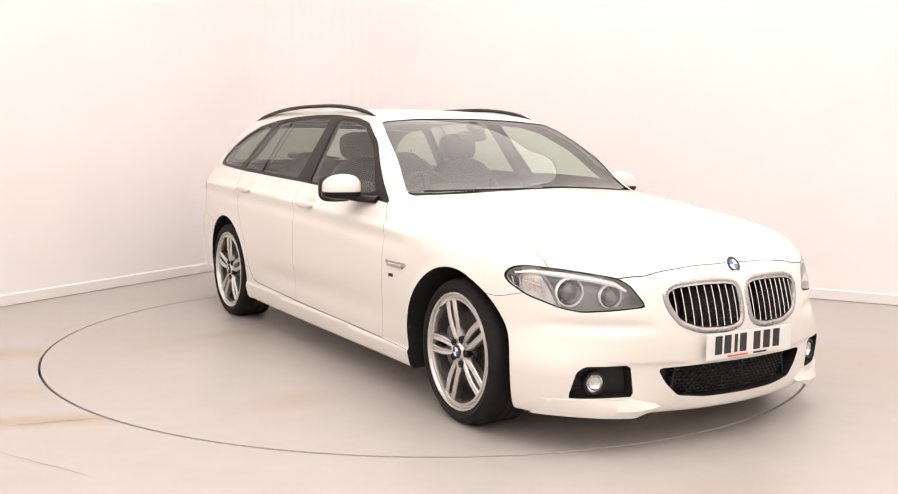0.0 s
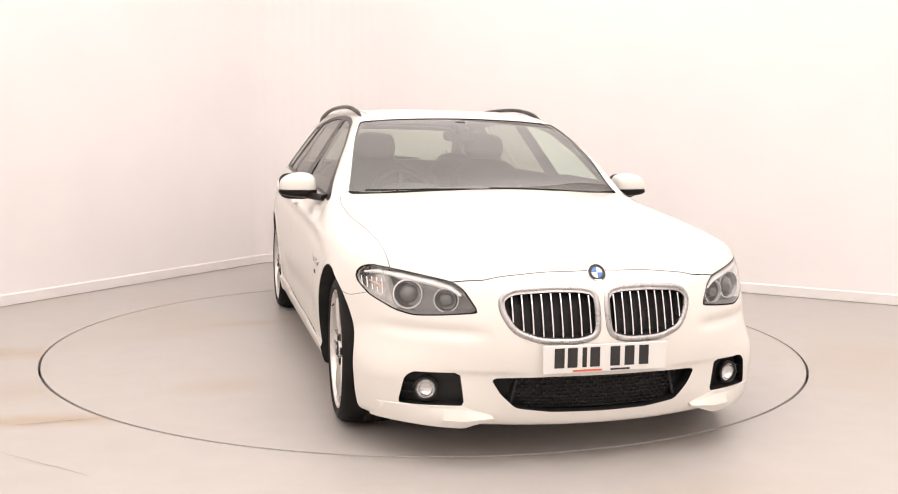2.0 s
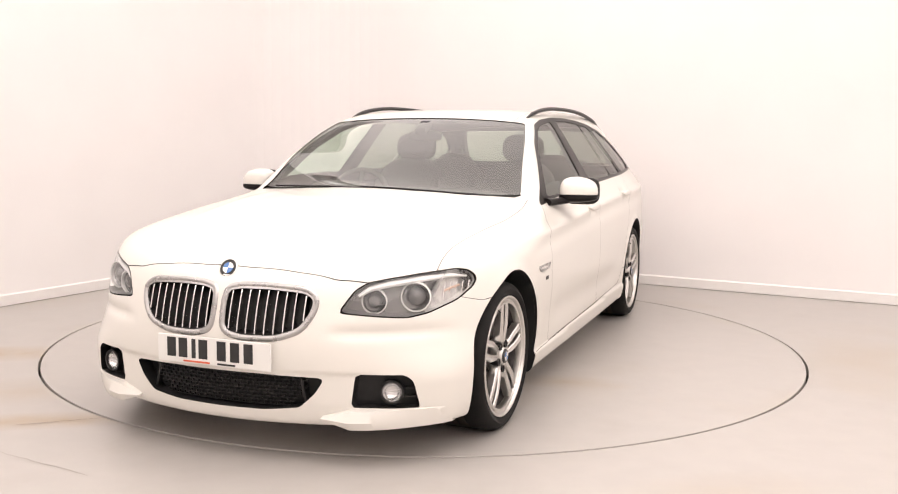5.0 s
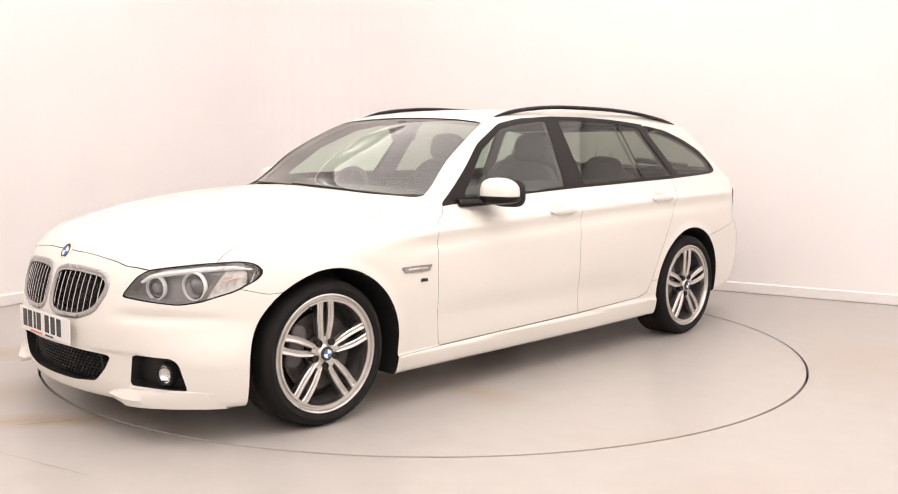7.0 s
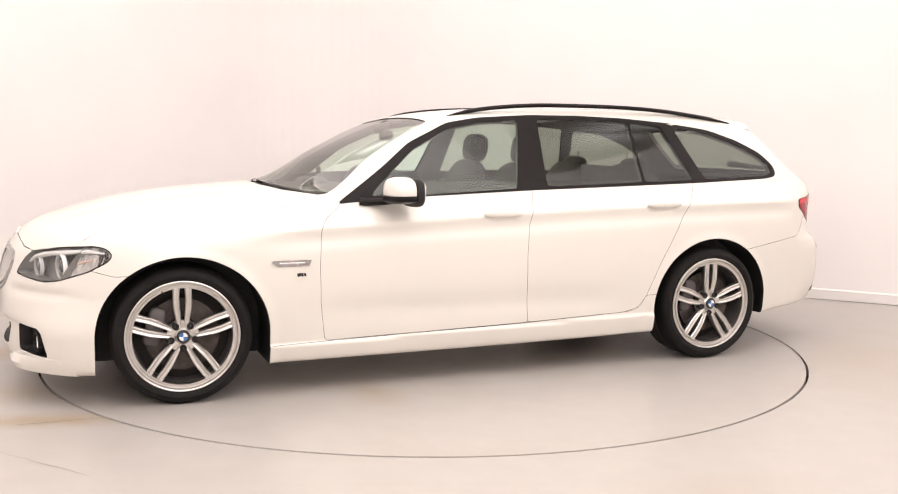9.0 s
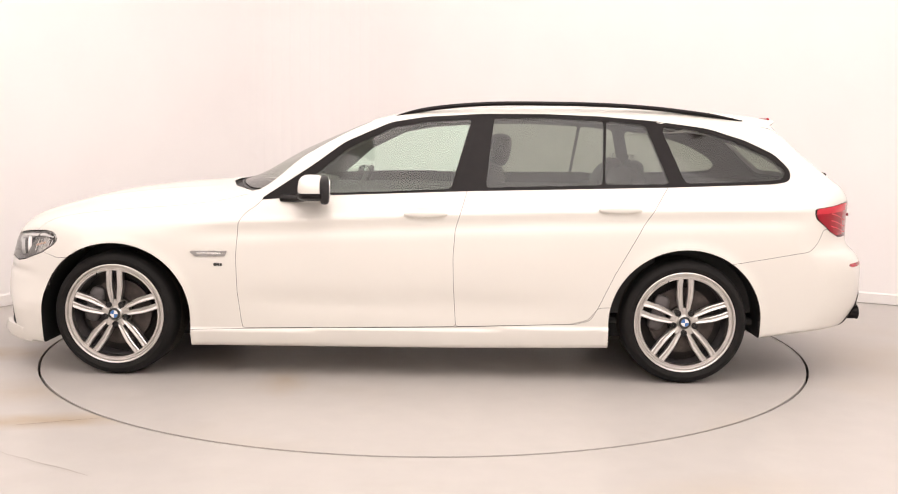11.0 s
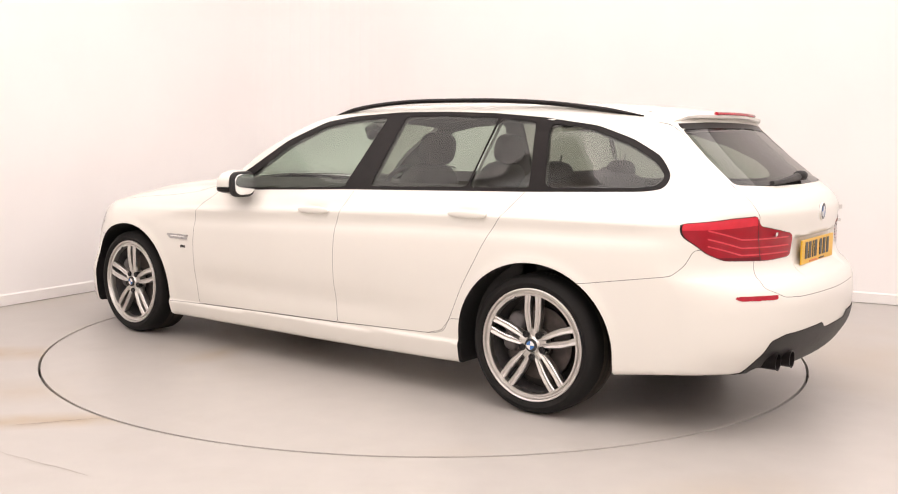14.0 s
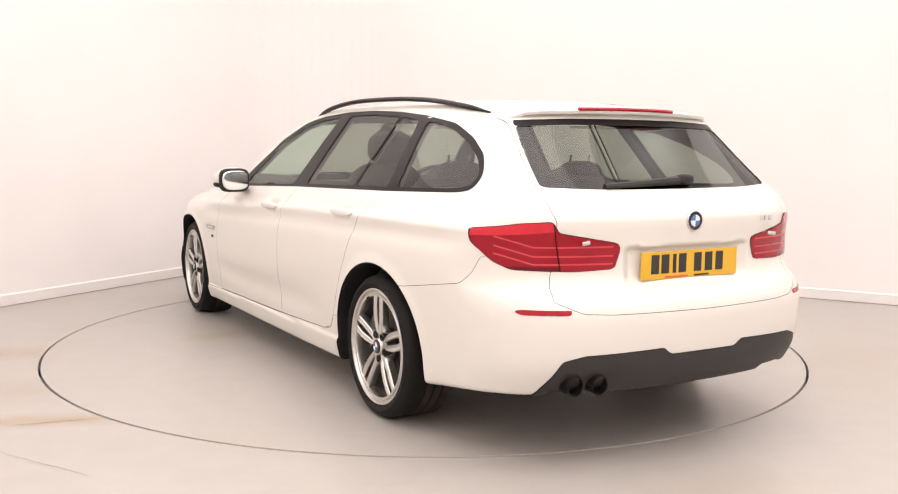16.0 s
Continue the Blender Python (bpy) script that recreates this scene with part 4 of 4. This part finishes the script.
    part("emblem", bm, GREYTRIM, car, "small silver emblem on the wing", smooth=False)
    # door mirror
    mir = new("door_mirror")
    mir.parent = car
    bm = bmesh.new()
    blob(bm, (0.074, 0.100, 0.082), pose(0.436, s * 0.969, 0.985, 0, 0, s * 10), 3.0, 36, 22)
    for v in bm.verts:
        out = (abs(v.co.y) - 0.872) / 0.2
        if v.co.z < 0.978:
            v.co.z = 0.978 + (v.co.z - 0.978) * 0.1
        else:
            v.co.z -= (v.co.z - 0.978) * 0.40 * max(0, out - 0.5)
        v.co.x = max(v.co.x, 0.386)
    part("mirror_cap", bm, PAINT, mir, "white mirror cap")
    bm = bmesh.new()
    blob(bm, (0.078, 0.104, 0.029), pose(0.436, s * 0.969, 0.961, 0, 0, s * 10), 2.8, 36, 14)
    for v in bm.verts:
        if v.co.z > 0.974:
            v.co.z = 0.974
        v.co.z += 0.10 * max(0, abs(v.co.y) - 0.97) * (0.974 - v.co.z) / 0.05
    part("mirror_base", bm, GLOSSBLACK, mir, "gloss black mirror underside")
    bm = bmesh.new()
    tube(bm, [(0.61, s * 0.838, 0.938), (0.56, s * 0.855, 0.938), (0.50, s * 0.90, 0.942), (0.46, s * 0.94, 0.948)], lambda t: 0.036 - 0.008 * t, 10, 0.6)
    part("mirror_arm", bm, GLOSSBLACK, mir, "black mirror arm")
    bm = bmesh.new()
    blob(bm, (0.026, 0.098, 0.072), pose(0.374, s * 0.968, 0.990, 0, 0, s * 10), 3.6)
    part("mirror_bezel", bm, MATTBLACK, mir, "black mirror bezel")
    bm = bmesh.new()
    blob(bm, (0.008, 0.086, 0.058), pose(0.360, s * 0.967, 0.990, 0, 0, s * 10), 3.2)
    for v in bm.verts:
        v.co.x -= 0.008
    part("mirror_glass", bm, CHROME, mir, "mirror glass")
    # roof rail
    bm = bmesh.new()
    RAIL = table([(0.06, 1.37), (-0.04, 1.397), (-0.188, 1.423), (-0.442, 1.446), (-0.752, 1.452), (-1.055, 1.449), (-1.35, 1.434), (-1.639, 1.402), (-1.84, 1.372)])
    tube(bm, [(x, s * (0.556 + 0.006 * math.sin(math.pi * (x + 1.84) / 1.9)), float(RAIL(x))) for x in np.linspace(0.06, -1.84, 40)], lambda t: 0.016 * min(1, 0.25 + 9 * min(t, 1 - t)), 10, 0.75)
    part("roof_rail", bm, GLOSSBLACK, car, "gloss black roof rail")
    # exhaust pipes on the left only
    if s > 0:
        for y in (0.583, 0.487):
            bm = bmesh.new()
            lathe(bm, [(0.036, -0.16), (0.036, 0.03), (0.039, 0.035), (0.034, 0.035), (0.031, -0.02), (0.0305, -0.14), (0.001, -0.15)], 32, pose(tail_x(y, 0.36) + 0.012, y, 0.336, 0, 0, 90))
            part("exhaust_pipe", bm, GLOSSBLACK, rear_bumper, "dark round exhaust tip")


# spoiler over the rear window
bm = bmesh.new()
top_row, end_row, low_row = [], [], []
for k in range(25):
    y = -0.60 + 1.20 * k / 24
    xe = tail_x(abs(y), 1.35)
    edge = 0.022 - 0.012 * abs(y / 0.60) ** 4
    top_row.append(bm.verts.new((xe + 0.14, y, top_z(xe + 0.14, abs(y)) + 0.001)))
    end_row.append(bm.verts.new((xe - edge, y, top_z(xe + 0.14, abs(y)) - 0.024)))
    low_row.append(bm.verts.new((xe - edge + 0.004, y, top_z(xe + 0.14, abs(y)) - 0.036)))
base_row = [bm.verts.new((v.co.x + 0.085, v.co.y, v.co.z - 0.02)) for v in low_row]
for a, b in ((top_row, end_row), (end_row, low_row), (low_row, base_row)):
    for i in range(24):
        bm.faces.new((a[i], a[i + 1], b[i + 1], b[i]))
part("spoiler", bm, PAINT, tailgate, "white roof spoiler")
bm = bmesh.new()
path = []
for k in range(13):
    y = -0.26 + 0.52 * k / 12
    xe = tail_x(abs(y), 1.35)
    path.append((xe - 0.018, y, top_z(xe + 0.14, abs(y)) - 0.018))
tube(bm, path, 0.0105, 8, 0.8)
part("brake_light", bm, REFLRED, tailgate, "slim red high brake light")

# inner lining behind the panels: fills the joints and closes the cabin
def lining(title, names, mat, depth, keep, inward=False):
    f = np.concatenate([pieces[n] for n in names])
    f = f[keep(V[f].mean(1))]
    used, f = np.unique(f, return_inverse=True)
    f = f.reshape(-1, 3)
    v = V[used] - depth * NV[used]
    v2 = v * FLIP
    faces, n = np.concatenate([f, (f + len(v))[:, ::-1]]), np.concatenate([NV[used], NV[used] * FLIP])
    if inward:
        faces, n = faces[:, ::-1], -n
    return mesh_object(title, np.concatenate([v, v2]), faces, mat, car, normals=n)


lining("headliner", ["roof", "quarter", "wing", "trim_side", "tailgate"], HEADLINER, 0.03, lambda c: c[:, 2] > 1.03, inward=True)
full = skin.all
keep = V[full].mean(1)
okay = (keep[:, 1] > -0.02) & (keep[:, 2] < 1.04 + 0 * keep[:, 0])
okay &= ~((keep[:, 0] > 1.85) & (keep[:, 2] > 0.19) & (keep[:, 2] < 0.78))
okay &= (arch_distance(keep[:, 0], keep[:, 2], ARCH_F) > 0.0) & (arch_distance(keep[:, 0], keep[:, 2], ARCH_R) > 0.0)
okay &= ~((keep[:, 0] < 0.96) & (keep[:, 0] > 0.1) & (keep[:, 1] < 0.80) & (keep[:, 2] > 0.9))
pieces["full"] = full[okay]
lining("inner_shell", ["full"], DARKGAP, 0.012, lambda c: c[:, 0] < 9)

# mesh in the lower intake
bm = bmesh.new()
for r in range(9):
    for k in range(-14, 15):
        y, z = k * 0.027 + (r % 2) * 0.0135, 0.228 + r * 0.0145
        if abs(y) > 0.29 + 0.09 * r / 9:
            continue
        x = nose_x(abs(y), z) - 0.045
        box(bm, (0.01, 0.021, 0.0032), pose(x, y, z), 0)
        box(bm, (0.01, 0.0032, 0.0145), pose(x, y + 0.0115, z + 0.007, 18, 0, 0), 0)
part("intake_mesh", bm, MATTBLACK, front_bumper, "black mesh in the lower intake", smooth=False)
for s in (1, -1):
    bm = bmesh.new()
    box(bm, (0.03, 0.012, 0.12), pose(nose_x(0.335, 0.29) - 0.05, s * 0.335, 0.29, s * 14, 0, 0), 0.003)
    part("intake_strut", bm, MATTBLACK, front_bumper)


# number plates, with plain bars for the characters
def number_plate(x, z, w, h, mat, facing, lean, label):
    pl = new("number_plate")
    pl.parent = car
    pl["label"] = label
    pl.matrix_basis = pose(x, 0, z, 0, lean, 0 if facing > 0 else 180)
    bm = bmesh.new()
    box(bm, (0.008, w, h), None, 0.003)
    part("plate", bm, mat, pl, smooth=False)
    for y in (-0.190, -0.137, -0.088, -0.045, 0.038, 0.098, 0.158):
        bm = bmesh.new()
        box(bm, (0.003, 0.040 if y != -0.088 else 0.018, 0.076), Matrix.Translation((0.0045, y, 0.006)), 0.001)
        part("character_bar", bm, INK, pl, smooth=False)
    bm = bmesh.new()
    box(bm, (0.003, 0.12, 0.007), Matrix.Translation((0.0045, -0.075, -h / 2 + 0.009)), 0.0005)
    part("dealer_bar", bm, INKRED, pl, smooth=False)
    bm = bmesh.new()
    box(bm, (0.003, 0.08, 0.007), Matrix.Translation((0.0045, 0.06, -h / 2 + 0.009)), 0.0005)
    part("dealer_bar", bm, INK, pl, smooth=False)
    return pl


number_plate(2.326, 0.432, 0.51, 0.108, PLATEWHITE, 1, 0, "white number plate with black bars")
number_plate(-2.484, 0.770, 0.52, 0.111, PLATEYELLOW, -1, 0, "yellow number plate with black bars")


# round badges
def badge(m, r, parent, name="badge"):
    bm = bmesh.new()
    lathe(bm, [(r, 0), (r, 0.006), (r * 0.93, 0.008), (r * 0.9, 0.007), (0.001, 0.007)], 40, m)
    b = part(name, bm, INK, parent, "round badge with a dark ring")
    for k in range(4):
        bm = bmesh.new()
        pts = [(0, 0)] + [(r * 0.62 * math.cos(a), r * 0.62 * math.sin(a)) for a in [math.pi / 2 * (k + i / 8) for i in range(9)]]
        prism(bm, pts, 0.0025, m @ pose(0, 0.0075, 0, -90, 0, 0))
        part("enamel", bm, BADGEBLUE if k % 2 else BADGEWHITE, b, smooth=False)
    bm = bmesh.new()
    lathe(bm, [(r * 1.05, 0), (r * 1.05, 0.007), (r * 0.97, 0.009), (r * 0.95, 0.006)], 40, m)
    part("rim", bm, SATIN, b)
    return b


bz = 0.742
badge(pose(nose_x(0, bz) - 0.004, 0, bz, 0, 0, -90) @ pose(0, 0, 0, 31, 0, 0), 0.037, front_bumper)
badge(pose(tail_x(0, 0.945) + 0.002, 0, 0.945, 0, 0, 90), 0.039, tailgate)
bm = bmesh.new()
for k in range(5):
    box(bm, (0.003, 0.016, 0.022), pose(tail_x(0.42, 0.94) - 0.001, -(0.37 + 0.026 * k), 0.94, 0, 0, -8), 0.001)
part("model_bars", bm, SATIN, tailgate, "small silver bars of lettering", smooth=False)

# wipers
for y0, y1 in ((0.62, -0.05), (0.0, -0.66)):
    bm = bmesh.new()
    pts = []
    for k in range(9):
        y = y0 + (y1 - y0) * k / 8
        x = 0.945 - 0.37 * y * y + 0.012 - (0.06 * k / 8 if y1 < -0.5 else 0.03 * k / 8)
        pts.append((x + 0.030, y, top_z(x + 0.030, abs(y)) - 0.004))
    tube(bm, pts, 0.005, 8, 0.8)
    part("wiper", bm, MATTBLACK, car, "black windscreen wiper")
bm = bmesh.new()
pts = [(tail_x(abs(y), z) - 0.016, y, z) for y, z in ((-0.05, 1.100), (0.08, 1.094), (0.22, 1.086), (0.36, 1.080))]
tube(bm, pts, lambda t: 0.022 - 0.010 * t, 8, 0.9)
blob(bm, (0.032, 0.042, 0.024), pose(tail_x(0.0, 1.10) - 0.02, -0.06, 1.104), 2.4)
part("rear_wiper", bm, MATTBLACK, tailgate, "black rear wiper")


# ---- wheels ----
def wheel_parts(w):
    R = 0.324
    bm = bmesh.new()
    lathe(bm, [(0.250, -0.215), (0.262, -0.222), (0.293, -0.232), (0.313, -0.222), (R, -0.195), (R + 0.001, -0.12), (R, -0.040), (0.3175, -0.012), (0.306, 0.002), (0.288, 0.010), (0.272, 0.006), (0.262, -0.004), (0.256, -0.014)], 96)
    part("tyre", bm, RUBBER, w, "black low profile tyre")
    bm = bmesh.new()
    for r in (0.10, 0.145, 0.19):
        lathe(bm, [(R - 0.004, -0.0 - r + 0.004), (R + 0.0025, -r + 0.004), (R + 0.0025, -r - 0.028), (R - 0.004, -r - 0.028)], 96)
    part("tread", bm, TREAD, w, "dusty brown tread")
    bm = bmesh.new()
    lathe(bm, [(0.256, -0.014), (0.2625, -0.006), (0.2625, 0.002), (0.2585, 0.004), (0.253, 0.001), (0.2485, -0.010), (0.241, -0.012), (0.237, -0.004), (0.229, -0.004), (0.226, -0.014), (0.2255, -0.035)], 96)
    rim = part("rim", bm, ALLOY, w, "silver alloy rim")
    # inner side of the alloy rim, its shade put into a darker colour
    bm = bmesh.new()
    lathe(bm, [(0.2253, -0.034), (0.223, -0.10), (0.221, -0.20), (0.25, -0.215)], 96)
    part("barrel", bm, CALIPER_AND_BARREL_SHADE, rim, "alloy inner barrel, coloured dark for the shade inside the wheel")
    bm = bmesh.new()
    a = math.radians(67)
    tube(bm, [(0.2335 * math.cos(a), -0.006, 0.2335 * math.sin(a)), (0.222 * math.cos(a), 0.006, 0.222 * math.sin(a))], 0.0035, 8)
    part("valve", bm, MATTBLACK, rim, "black valve cap")
    bm = bmesh.new()
    lathe(bm, [(0.001, -0.004), (0.03, -0.004), (0.036, -0.010), (0.046, -0.026), (0.072, -0.034), (0.076, -0.07), (0.05, -0.09)], 48)
    part("hub", bm, ALLOY, w)
    bm = bmesh.new()
    star = []
    for k in range(40):
        a = 2 * math.pi * k / 40
        r = 0.069 + 0.006 * math.cos(5 * (a - math.radians(54)))
        star.append((r * math.cos(a), r * math.sin(a)))
    prism(bm, star, 0.03, pose(0, -0.046, 0, -90, 0, 0))
    part("hub_face", bm, ALLOY, w)
    for k in range(5):
        m = Matrix.Rotation(radians(72 * k + 90), 4, Vector((0, -1, 0)))
        bm = bmesh.new()
        for side in (-1, 1):
            rows = []
            for i in range(9):
                t = i / 8
                r = 0.034 + (0.236 - 0.034) * t
                off = side * (0.0125 + 0.0160 * min(1, t / 0.55) ** 0.9 - 0.002 * max(0, t - 0.8) / 0.2)
                wid = 0.0098 + 0.0055 * math.sin(math.pi * min(1, t * 0.85)) + 0.004 * max(0, t - 0.75) / 0.25
                y = -0.018 + 0.016 * math.sin(math.pi * min(1, t * 1.1) / 2) - 0.006 * t * t
                rows.append([bm.verts.new(m @ Vector((r, y + dy, off + a * wid))) for a, dy in ((-1, -0.035), (-1, -0.004), (-0.7, 0.001), (0, -0.0035), (0.7, 0.001), (1, -0.004), (1, -0.035))])
            for a, b in zip(rows, rows[1:]):
                for j in range(6):
                    bm.faces.new((a[j], a[j + 1], b[j + 1], b[j]))
            bm.faces.new(rows[0]), bm.faces.new(rows[-1])
        part("spoke", bm, ALLOY, w, "silver double spoke")
        bm = bmesh.new()
        mm = Matrix.Rotation(radians(72 * k + 126), 4, Vector((0, -1, 0)))
        c = mm @ Vector((0.057, 0, 0))
        lathe(bm, [(0.0165, -0.045), (0.0162, -0.0085), (0.0135, -0.0080), (0.0105, -0.0135), (0.001, -0.0135)], 16, Matrix.Translation(c))
        part("wheel_bolt", bm, MATTBLACK, w, "dark recessed wheel bolt")
    bm = bmesh.new()
    lathe(bm, [(0.031, -0.008), (0.031, 0.0), (0.028, 0.003), (0.001, 0.004)], 32)
    part("hub_cap", bm, INK, w, "round hub cap with a dark ring")
    for k in range(4):
        bm = bmesh.new()
        pts = [(0, 0)] + [(0.020 * math.cos(a), 0.020 * math.sin(a)) for a in [math.pi / 2 * (k + i / 6) for i in range(7)]]
        prism(bm, pts, 0.002, pose(0, 0.003, 0, -90, 0, 0))
        part("enamel", bm, BADGEBLUE if k % 2 else BADGEWHITE, w, smooth=False)
    bm = bmesh.new()
    lathe(bm, [(0.08, -0.075), (0.172, -0.075), (0.172, -0.10), (0.08, -0.10), (0.075, -0.06), (0.001, -0.06)], 64)
    part("brake_disc", bm, DISCSTEEL, w, "worn steel brake disc")
    bm = bmesh.new()
    blob(bm, (0.045, 0.035, 0.095), pose(0.125, -0.075, 0.04, 0, -15, 0), 3.5)
    part("brake_caliper", bm, CALIPER_AND_BARREL_SHADE, w, "dark iron brake caliper")
    bm = bmesh.new()
    lathe(bm, [(0.224, -0.13), (0.001, -0.13)], 48)
    part("dust_shield", bm, DARKGAP, w)


wheel = None
STEER = -2.0          # front wheels turned a little to the car's right
for x, y, turn, roll in ((AXLE, 0.912, STEER, 0), (-AXLE - 0.003, 0.918, 0, 0), (AXLE, -0.912, 180 + STEER, 18), (-AXLE - 0.003, -0.918, 180, 0)):
    if wheel is None:
        wheel = new("wheel")
        wheel.parent = car
        wheel_parts(wheel)
        wheel.matrix_basis = pose(x, y, HUB_Z - 0.0015, 0, roll, turn)
    else:
        w = copy_thing(wheel, pose(x, y, HUB_Z - 0.0015, 0, roll, turn))
        w.parent = car

# underside
bm = bmesh.new()
box(bm, (3.9, 1.2, 0.02), Matrix.Translation((0.1, 0, 0.21)), 0.005)
box(bm, (1.9, 1.7, 0.02), Matrix.Translation((0, 0, 0.195)), 0.005)
part("underbody", bm, DARKGAP, car, smooth=False)


# ---- cabin ----
def seat(x, y, rear=False):
    st = new("rear_seat" if rear else "front_seat")
    st.parent = car
    st.matrix_basis = pose(x, y, 0)
    bm = bmesh.new()
    blob(bm, (0.27, 0.25, 0.09), pose(0, 0, 0.52, 0, -6, 0), 3.5)
    part("cushion", bm, LEATHER, st)
    bm = bmesh.new()
    blob(bm, (0.085, 0.25, 0.33), pose(-0.27, 0, 0.80, 0, -14 if not rear else -18, 0), 3.2)
    for s in (-1, 1):
        blob(bm, (0.07, 0.05, 0.22), pose(-0.20, s * 0.20, 0.78, 0, -14, 0), 2.5)
    part("backrest", bm, LEATHER, st)
    bm = bmesh.new()
    blob(bm, (0.055, 0.135, 0.09), pose(-0.38, 0, 1.20 if not rear else 1.06, 0, -10, 0), 3.0)
    part("headrest", bm, LEATHER, st)
    bm = bmesh.new()
    for s in (-1, 1):
        tube(bm, [(-0.36, s * 0.06, 1.05), (-0.38, s * 0.06, 1.18)], 0.007, 6)
    part("headrest_posts", bm, CHROME, st)


for y in (0.37, -0.37):
    seat(-0.16, y)
    seat(-0.90, y, True)
bm = bmesh.new()
blob(bm, (0.07, 0.66, 0.30), pose(-1.22, 0, 0.80, 0, -16, 0), 5.0, 32, 16)
part("rear_bench_back", bm, LEATHER, car, "dark rear bench backrest")
bm = bmesh.new()
blob(bm, (0.30, 0.72, 0.11), pose(0.62, 0, 0.86, 0, 6, 0), 4.0, 40, 16)
part("dashboard", bm, LEATHER, car, "dark dashboard")
bm = bmesh.new()
blob(bm, (0.09, 0.17, 0.05), pose(0.56, -0.37, 0.965), 3.0)
part("instrument_hood", bm, LEATHER, car)
bm = bmesh.new()
ringm = pose(0.34, -0.37, 0.90, 0, 65, 0)
pts = [ringm @ Vector((0.185 * math.cos(a), 0.185 * math.sin(a), 0)) for a in [2 * math.pi * i / 32 for i in range(33)]]
tube(bm, pts, 0.016, 8)
blob(bm, (0.06, 0.07, 0.02), ringm, 2.5)
for a in (0, 180, 90):
    box(bm, (0.16, 0.03, 0.015), ringm @ pose(0, 0, 0, 0, 0, a) @ pose(0.1, 0, 0), 0.004)
part("steering_wheel", bm, LEATHER, car, "dark leather steering wheel")
bm = bmesh.new()
blob(bm, (0.02, 0.10, 0.032), pose(0.20, 0, 1.272), 3.5)
box(bm, (0.11, 0.07, 0.045), pose(0.235, 0, 1.318, 0, 25, 0), 0.012)
part("rear_view_mirror", bm, MATTBLACK, car, "dark interior mirror")
bm = bmesh.new()
box(bm, (0.9, 1.25, 0.03), Matrix.Translation((-1.85, 0, 0.70)), 0.01)
box(bm, (2.9, 1.5, 0.03), Matrix.Translation((-0.5, 0, 0.30)), 0.01)
part("cabin_floor", bm, LINER, car, smooth=False)
for s in (1, -1):
    for x0, x1 in ((0.72, -0.30), (-0.34, -1.35), (-1.38, -2.1)):
        bm = bmesh.new()
        box(bm, (x0 - x1, 0.03, 0.62), pose((x0 + x1) / 2, s * (0.77 if x1 > -1.4 else 0.70), 0.655), 0.01)
        part("door_card", bm, LINER, car, smooth=False)


# ---- what moves ----
def motions():
    rows = []
    for t, a in TURN:
        rows.append((t, a))
    for t0, a0, t1, a1 in ((5.0, dict(TURN)[5], 7.5, dict(TURN)[7.5]), (9.0, dict(TURN)[9], 11.5, dict(TURN)[11.5])):
        rows += [(t0 + k * 0.5, a0 + (a1 - a0) * k / 5) for k in range(1, 5)]
    rows.sort()
    walk(turntable, [(t, pose(0, 0, 0, 0, 0, a)) for t, a in rows])
    walk(car, [(t, pose(0, 0, 0, 0, 0, a - 90) @ pose(CAR_X, CAR_Y, 0)) for t, a in rows])


motions()
